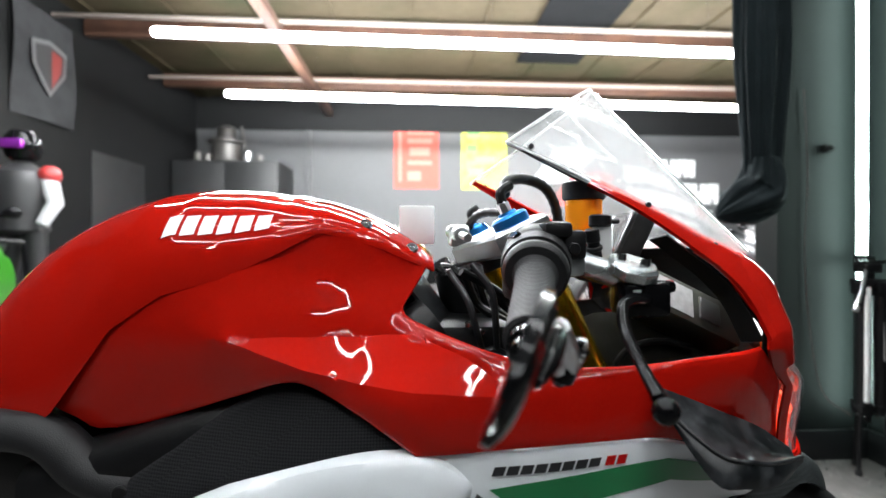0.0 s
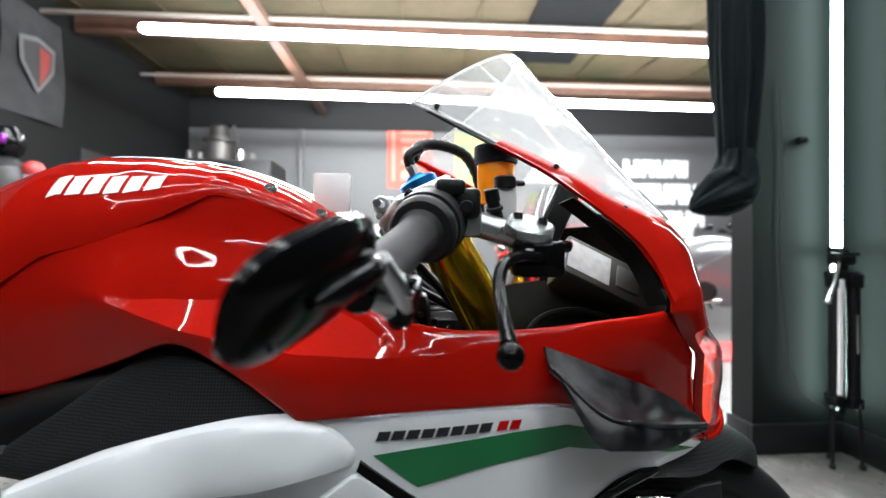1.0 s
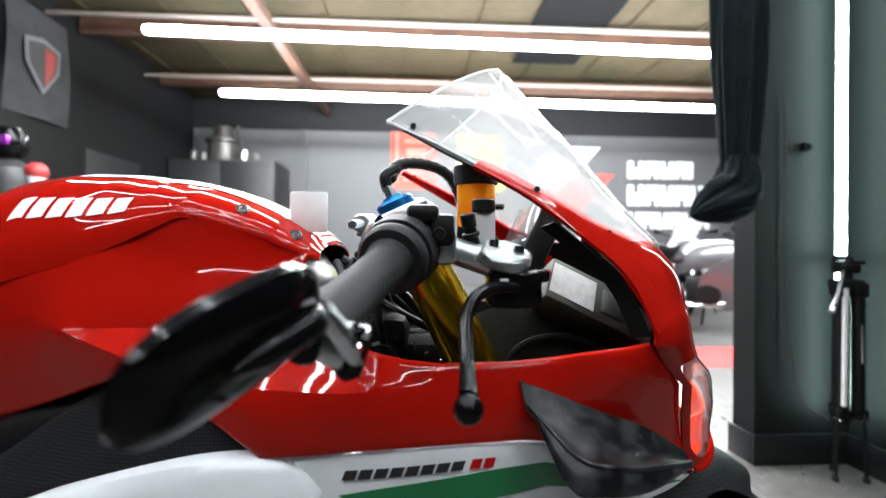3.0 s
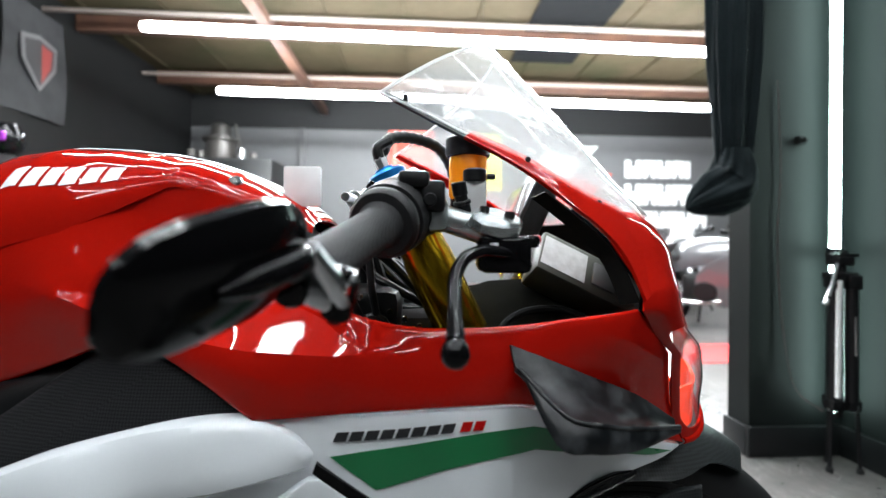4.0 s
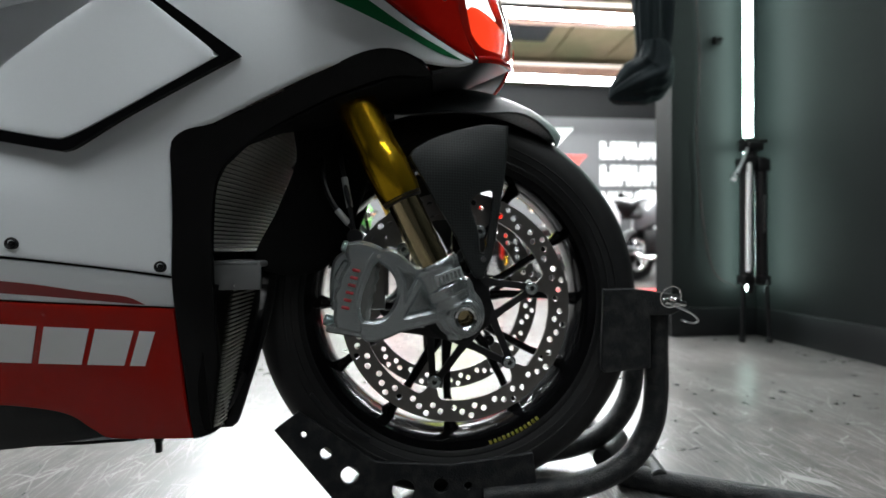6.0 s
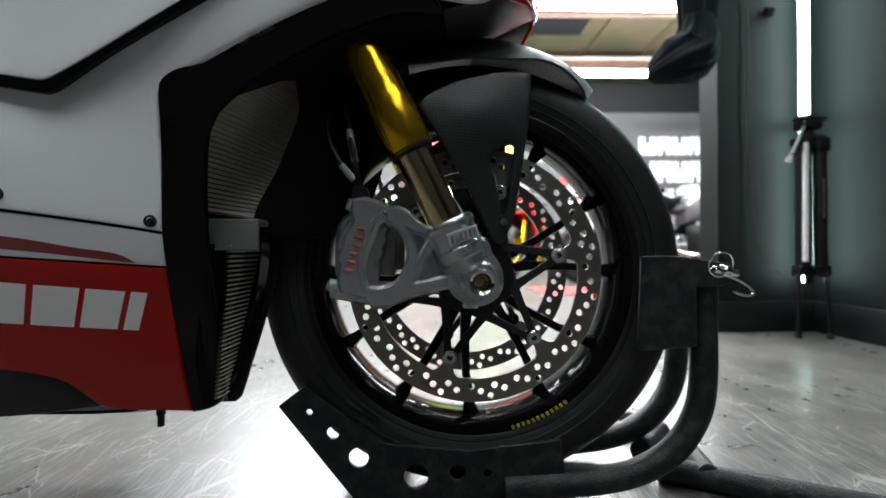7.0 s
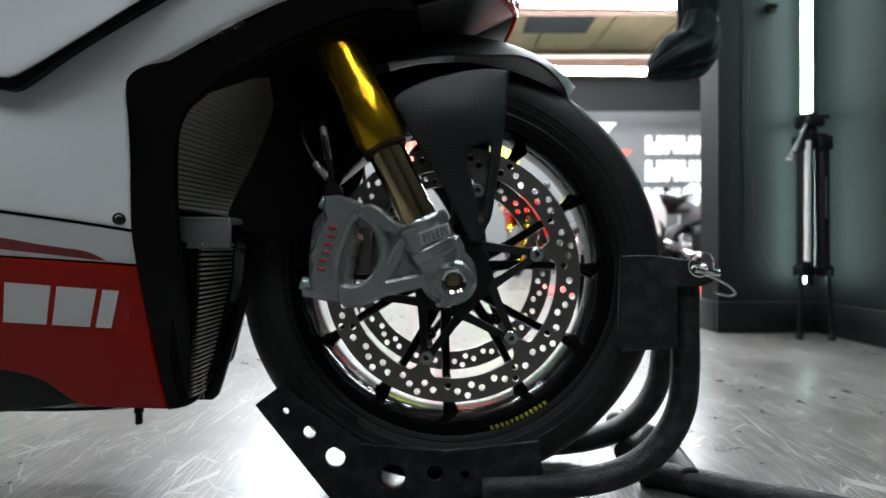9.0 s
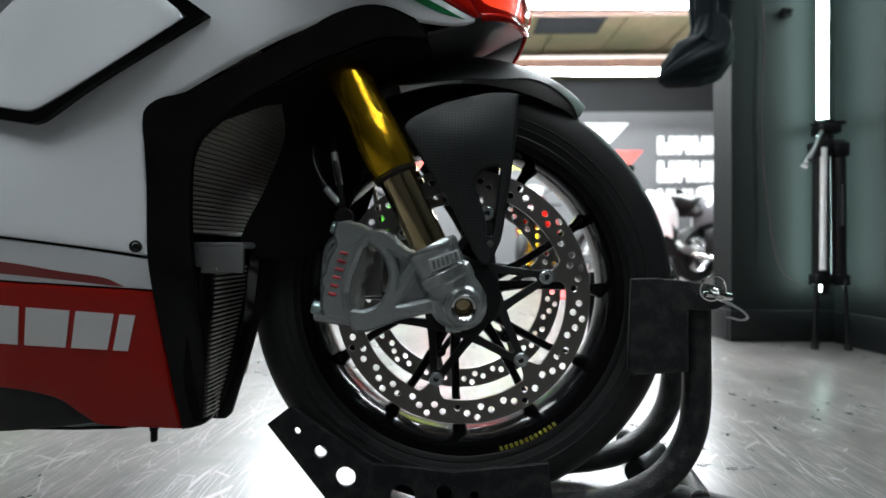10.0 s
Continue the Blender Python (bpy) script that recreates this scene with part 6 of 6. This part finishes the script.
def clip_on(sy):
    """Grip, switches, bar end and, on the near side, the brake master cylinder."""
    fix = (lambda g: g) if sy < 0 else mirror_y
    a, b = Vector((-.290, -.165, .888)), Vector((-.346, -.352, .830))
    d = (b - a).normalized()
    bar = part("handlebar", fix(join(rod(a - d * .01, b, .0115, 18), lathe([(.027, -.02), (.034, -.019), (.035, -.015), (.035, .015), (.034, .019), (.027, .02)], Vector((-.283, -.136, .875)), FK, 32, True), rod(a - d * .045, a + d * .01, .016, 16))), BLACK, bike, "black clip-on handlebar")
    part("grip", fix(lathe([(.0125, .085), (.0195, .085), (.0205, .088), (.0178, .092), (.0172, .10), (.0166, .14), (.0170, .195), (.0176, .202), (.0176, .206), (.0125, .207)], a, d, 40)), GRIP, bar, "ribbed black rubber grip", 40)
    part("grip_flange", fix(lathe([(.0125, .070), (.0290, .070), (.0305, .075), (.0300, .081), (.0270, .085), (.0125, .087)], a, d, 36)), MATTE, bar)
    sw = part("switch_housing", fix(join(lathe([(.012, .020), (.0300, .020), (.0335, .025), (.0340, .048), (.0315, .052), (.0335, .054), (.0320, .069), (.012, .070)], a, d, 32), box(-.335, -.290, -.236, -.195, .838, .868, .008))), MATTE, bike, "black switch housing", 40)
    n = Vector((.55, .1, .83))
    c = a + d * .045
    part("switch_lever", fix(join(box(c.x + .002, c.x + .030, c.y - .022, c.y + .012, c.z + .022, c.z + .038, .005), box(c.x + .022, c.x + .044, c.y - .020, c.y + .008, c.z + .002, c.z + .030, .005), rod(c + Vector((.03, -.024, .012)), c + Vector((.03, -.018, .012)), .006, 12))), BLACK, sw)
    for s in (.0, .012, -.012):
        part("button", fix(rod(c + Vector((-.016, s, .02)), c + Vector((-.024, s, .026)), .0045, 12)), BLACKGLOSS, sw)
    end = part("bar_end", fix(join(rod(b - d * .004, b + d * .016, .0145, 20), rod(b + d * .016, b + d * .026, .012, 18))), BLACKGLOSS, bike, "gloss black bar end clamp")
    # mirror: a thin plate with a domed back and a raised rib
    m0, m1 = Vector((-.346, -.372, .846)), Vector((-.390, -.467, .820))
    ax = (m1 - m0).normalized()
    th = Vector((.8766, -.2896, -.3842))
    th = (th - ax * th.dot(ax)).normalized()
    up = -th.cross(ax).normalized()

    def skin(s, q, side):
        k = (1 - abs(2 * s - 1) ** 3.2) ** .42
        tall = .0325 - .005 * s
        dome = (1 - abs(q) ** 2.6) * min(1.0, k)
        lift = .0032 * k + .0088 * dome * (1 - .35 * s) if side > 0 else -.0032 * k
        return m0.lerp(m1, s) + up * (tall * k * q) + th * lift

    rows = []
    for i in range(33):
        s = .004 + .992 * (.5 - .5 * math.cos(math.pi * i / 32))
        rows.append([tuple(skin(s, math.sin(math.pi * (q / 20 - .5)), 1)) for q in range(21)] + [tuple(skin(s, math.sin(math.pi * (.5 - q / 20)), -1)) for q in range(21)] + [tuple(skin(s, -1, 1))])
    mir = part("bar_end_mirror", fix(sheet(rows)), BLACKGLOSS, bike, "gloss black wide bar-end mirror", 50)
    glass = [[tuple(skin(.05 + .90 * i / 14, .90 * q, -1) - th * .0006) for q in np.linspace(-1, 1, 9)] for i in range(15)]
    part("mirror_glass", fix(sheet(glass)), CHROME, mir, "mirror glass", 60)
    rib = [skin(s, -.08 + .10 * s, 1) + th * .001 for s in np.linspace(.03, .62, 12)]
    part("mirror_rib", fix(tube(rib, list(np.interp(np.linspace(0, 1, 12), [0, .15, .7, 1], [.006, .011, .009, .003])), 14, .75)), BLACKGLOSS, mir, "raised rib on the mirror back", 60)
    j0 = Vector((-.326, -.367, .818))
    knuckle = spline([b + d * .010, b + d * .020 + Vector((.008, 0, -.002)), j0, skin(.10, .25, 1) + th * .004], 5)
    part("mirror_stem", fix(tube(knuckle, list(np.interp(np.linspace(0, 1, len(knuckle)), [0, .35, .6, .8, 1], [.0085, .0078, .0095, .0085, .0065])), 14, .8)), SILVER, end, "satin alloy mirror joint", 50)
    part("joint_block", fix(join(rod(j0 - up * .013, j0 + up * .013, .0085, 18), rod(j0 - up * .017, j0 + up * .017, .0045, 12))), BLACKGLOSS, end, "black pivot of the mirror joint")
    part("joint_cover", fix(tube(spline([b + d * .006 + Vector((.004, 0, .010)), b + d * .020 + Vector((.012, 0, .008)), j0 + up * .010 + Vector((.006, 0, 0))], 5), [.0062] * 11, 12, .7)), SILVER, end, "satin alloy clamp cover", 50)
    for q in (4, 8, 12):
        part("stem_screw", fix(rod(knuckle[q] + th * .006, knuckle[q] + th * .0105, .0036, 10)), CHROME, end)
    return bar


bar = clip_on(-1)
clip_on(1)

# brake master cylinder, lever and reservoir
mc = part("master_cylinder", join(rod((-.266, -.196, .876), (-.214, -.212, .858), .0125, 24), box(-.276, -.256, -.218, -.186, .860, .892, .006)), ALU, bike, "cast alloy brake master cylinder", 30)
head = plate([Vector(p) for p in ((-.236, -.224), (-.228, -.238), (-.212, -.240), (-.199, -.233), (-.194, -.219), (-.200, -.206), (-.214, -.199), (-.230, -.204))], 0, .014, [], .003, True)
lay = Matrix.Translation((-.208, -.219, .861)) @ Matrix.Rotation(radians(8), 4, "Y") @ Matrix.Rotation(radians(24), 4, "X") @ Matrix.Translation((.208, .219, 0))
part("cylinder_head", ([tuple(lay @ Vector((x, z, y))) for x, y, z in head[0]], [tuple(reversed(q)) for q in head[1]]), ALU, mc, "", 30)
for x, y in ((-.226, -.214), (-.204, -.219)):
    part("cap_screw", lathe([(.0018, .0005), (.0022, .004), (.0042, .004), (.0048, 0), (.0048, -.004)], lay @ Vector((x, y, .0145)), (.1, 0, 1), 16), BLACK if x > -.21 else CHROME, mc)
part("bleed_nipple", join(rod((-.238, -.196, .878), (-.244, -.200, .898), .0062, 14), rod((-.241, -.198, .886), (-.242, -.199, .890), .0085, 14), rod((-.243, -.2, .894), (-.2455, -.202, .907), .0072, 14)), BLACK, mc)
part("lever_pivot", join(box(-.230, -.184, -.240, -.204, .824, .856, .006), rod((-.206, -.219, .834), (-.206, -.219, .862), .009, 18), box(-.19, -.176, -.234, -.212, .846, .857, .004)), BLACKGLOSS, mc, "gloss black lever pivot")
part("adjuster", rod((-.180, -.222, .853), (-.174, -.220, .8535), .0045, 14), surface("red_adjuster", (.20, .006, .010), .3, .5), mc, "small red adjuster")
part("lever_clip", box(-.222, -.214, -.2405, -.238, .838, .850, .001), SILVER, mc)
lev = spline([(-.192, -.222, .846), (-.208, -.236, .842), (-.228, -.252, .843), (-.246, -.272, .838), (-.256, -.296, .824), (-.259, -.328, .804), (-.261, -.356, .790)], 5)
part("brake_lever", tube(lev, list(np.interp(np.linspace(0, 1, len(lev)), [0, .3, .55, .85, 1], [.008, .0065, .0052, .0050, .0062])), 14, .72), BLACKGLOSS, mc, "gloss black curved brake lever", 50)
part("lever_ball", ball((-.262, -.364, .785), .0088, 12), BLACKGLOSS, mc)
res = part("fluid_reservoir", lathe([(1e-4, .0), (.018, .0), (.0205, .003), (.0205, .044), (.019, .046), (1e-4, .046)], (-.229, -.137, .898), (0, 0, 1), 36), ORANGE, bike, "reservoir with orange brake fluid", 40)
part("reservoir_cap", lathe([(1e-4, .021), (.0215, .021), (.0240, .019), (.0240, .004), (.0228, .001), (.0205, 0)], (-.229, -.137, .942), (0, 0, 1), 40), MATTE, res, "black screw cap", 40)
part("reservoir_bracket", box(-.236, -.216, -.184, -.178, .872, .912, .002), surface("bright_bracket", (.6, .6, .6), .35, .3), res, "", 30)
part("bracket_knob", join(rod((-.227, -.178, .910), (-.227, -.178, .923), .0115, 20), rod((-.215, -.178, .916), (-.207, -.178, .916), .003, 8)), BLACK, res)

# top clamp, fork caps, damper and wiring
clampg = plate([Vector(p) for p in ((-.322, -.176), (-.268, -.176), (-.258, -.10), (-.275, -.03), (-.275, .03), (-.258, .10), (-.268, .176), (-.322, .176), (-.345, .06), (-.355, 0), (-.345, -.06))], 0, .026, [ring(-.294, s * .136, .0265, 20) for s in (-1, 1)], .004, True)
flat = [(x, z, 0.0 + y) for x, y, z in clampg[0]]
tilt = Matrix.Translation((-.300, 0, .890)) @ Matrix.Rotation(radians(24.5), 4, "Y").inverted() @ Matrix.Translation((.294, 0, 0))
top_clamp = part("top_clamp", ([tuple(tilt @ Vector(v)) for v in flat], clampg[1]), SILVER, bike, "silver machined top fork clamp", 30)
for s in (-1, 1):
    c = Vector((-.3115, s * .140, .914))
    cap = part("fork_cap", lathe([(1e-4, .016), (.010, .016), (.011, .013), (.018, .012), (.021, .009), (.021, 0), (.0255, -.002), (.0255, -.02)], c, FK, 28), BLUE, top_clamp, "blue anodised fork cap", 30)
    part("cap_hex", lathe([(1e-4, .028), (.006, .028), (.007, .026), (.007, .015)], c, FK, 6), SILVER, cap, "", 0)
    part("cap_plug", tube(spline([c + FK * .026, c + FK * .04 + Vector((.004, 0, 0)), c + FK * .05 + Vector((.02, .006, 0))], 4), .006, 10), BLACK, cap)
part("wiring_hose", tube(spline([(-.320, -.135, .948), (-.312, -.118, .966), (-.285, -.095, .972), (-.255, -.08, .962), (-.238, -.07, .93), (-.236, -.06, .88)], 7), [.006 + .0012 * (k % 2) for k in range(36)], 12), BLACK, bike, "ribbed black cable sleeve", 60)
part("wiring_hose", tube(spline([(-.318, .14, .935), (-.335, .12, .955), (-.325, .06, .972), (-.295, 0, .975)], 7), [.006 + .0012 * (k % 2) for k in range(22)], 12), BLACK, bike, "ribbed black cable sleeve", 60)
part("steering_damper", join(rod((-.36, .10, .915), (-.36, -.06, .905), .011, 20), rod((-.36, -.06, .905), (-.36, -.13, .90), .005, 12), box(-.372, -.345, -.02, .02, .89, .92, .005)), SILVER, bike, "silver steering damper", 30)
part("display", box(-.440, -.396, -.079, -.074, .893, .941, .003), surface("pale_display_card", (.82, .82, .82), .35), bike, "pale square card behind the tank cover")
bike.children[-1].data.transform(Matrix.Translation((-.425, -.086, .917)) @ Matrix.Rotation(radians(16), 4, "Y") @ Matrix.Translation((.425, .086, -.917)))
part("steering_cover", join(sheet([[(-.44 + .10 * s, y * (.12 - .03 * s), .80 + .085 * (1 - s) - .03 * abs(y) ** 2 - .05 * s) for y in np.linspace(-1, 1, 11)] for s in np.linspace(0, 1, 7)], .004)), surface("grey_steering_cover", (.022, .023, .025), .3, .2), bike, "dark grey cover ahead of the tank")
loom = []
rng = random.Random(5)
for k in range(9):
    y = -.10 + .022 * k
    loom.append(tube(spline([(-.37 + rng.uniform(-.02, .02), y, .86), (-.34, y + rng.uniform(-.02, .02), .835 + rng.uniform(-.02, .02)), (-.31, y, .80 + rng.uniform(-.03, .03)), (-.26, y * .7, .77)], 5), .0055, 8))
for g in loom:
    part("cable", g, BLACK, bike)
for p in ([(-.355, -.125, .87), (-.335, -.14, .84), (-.33, -.14, .80), (-.325, -.12, .765)], [(-.38, -.11, .86), (-.362, -.14, .83), (-.35, -.14, .79), (-.34, -.12, .76)]):
    part("brake_line", tube(spline(p, 6), .0042, 10), surface("dark_braided_line", (.03, .03, .032), .35, .4), bike)
part("engine_block", join(box(-.42, -.20, -.10, .10, .62, .77, .02), box(-.40, -.30, -.12, .12, .74, .80, .015), rod((-.33, -.13, .755), (-.33, .13, .755), .02, 14)), BLACK, bike, "dark parts below the cockpit")
for k in range(7):
    part("clamp_screw", rod((-.36 + .016 * k, -.118 - .004 * (k % 2), .80 - .008 * k), (-.36 + .016 * k, -.128, .80 - .008 * k), .0035, 10), CHROME, bike)
OLIVE = surface("olive_black_plastic", (.007, .007, .0055), .75, spec=.06)
airbox = []
for x, top in ((-.27, .76), (-.25, .79), (-.20, .808), (-.14, .812), (-.08, .795), (-.04, .765), (-.02, .74)):
    airbox.append([(x, -.150, .655), (x, -.135, top - .05), (x, -.110, top - .012), (x, -.095, top), (x, -.02, top - .035), (x, .06, top - .09), (x, .12, .655)])
part("airbox", sheet(airbox), OLIVE, bike, "olive-black airbox inside the nose", 50)
arch = [(-.205, -.150, .735), (-.19, -.145, .765), (-.165, -.138, .778), (-.13, -.134, .780), (-.10, -.134, .772)]
part("airbox_rib", tube(spline(arch, 5), .004, 8), DEEP, bike)
box_g = box(-.058, .062, -.02, .02, -.028, .028, .004)
tilt2 = Matrix.Translation((-.101, -.117, .811)) @ Matrix.Rotation(radians(26), 4, "Y") @ Matrix.Rotation(radians(-38), 4, "X")
unit = part("control_unit", moved(box_g, tilt2), surface("grey_alloy_unit", (.06, .06, .05), .4, .4), bike, "grey control unit with a white sticker", 30)
part("sticker", moved(box(-.055, -.002, -.0206, -.0202, -.020, .020), tilt2), surface("white_sticker", (.5, .5, .5), .4, spread=.35, scale=120), unit, "white sticker", 0)
part("unit_bracket", moved(join(box(.056, .094, -.019, .018, -.032, .018, .004), rod((.078, -.025, -.012), (.078, .0, -.012), .007, 14), box(.006, .034, -.0225, -.018, -.016, .016, .002)), tilt2), surface("dull_bracket", (.12, .12, .12), .4, .7), unit, "", 30)
lean = Matrix.Translation((-.150, .012, .892)) @ Matrix.Rotation(radians(25), 4, "Y")
dash = part("dash", moved(box(.0, .030, -.078, .078, -.052, .052, .007), lean), DEEP, bike, "black instrument panel behind the screen", 40)
part("dash_glass", moved(box(-.003, -.0005, -.072, .072, -.046, .046, .001), lean), surface("display_glass", (.20, .20, .21), .08, .7, spread=.05), dash, "glossy display glass")
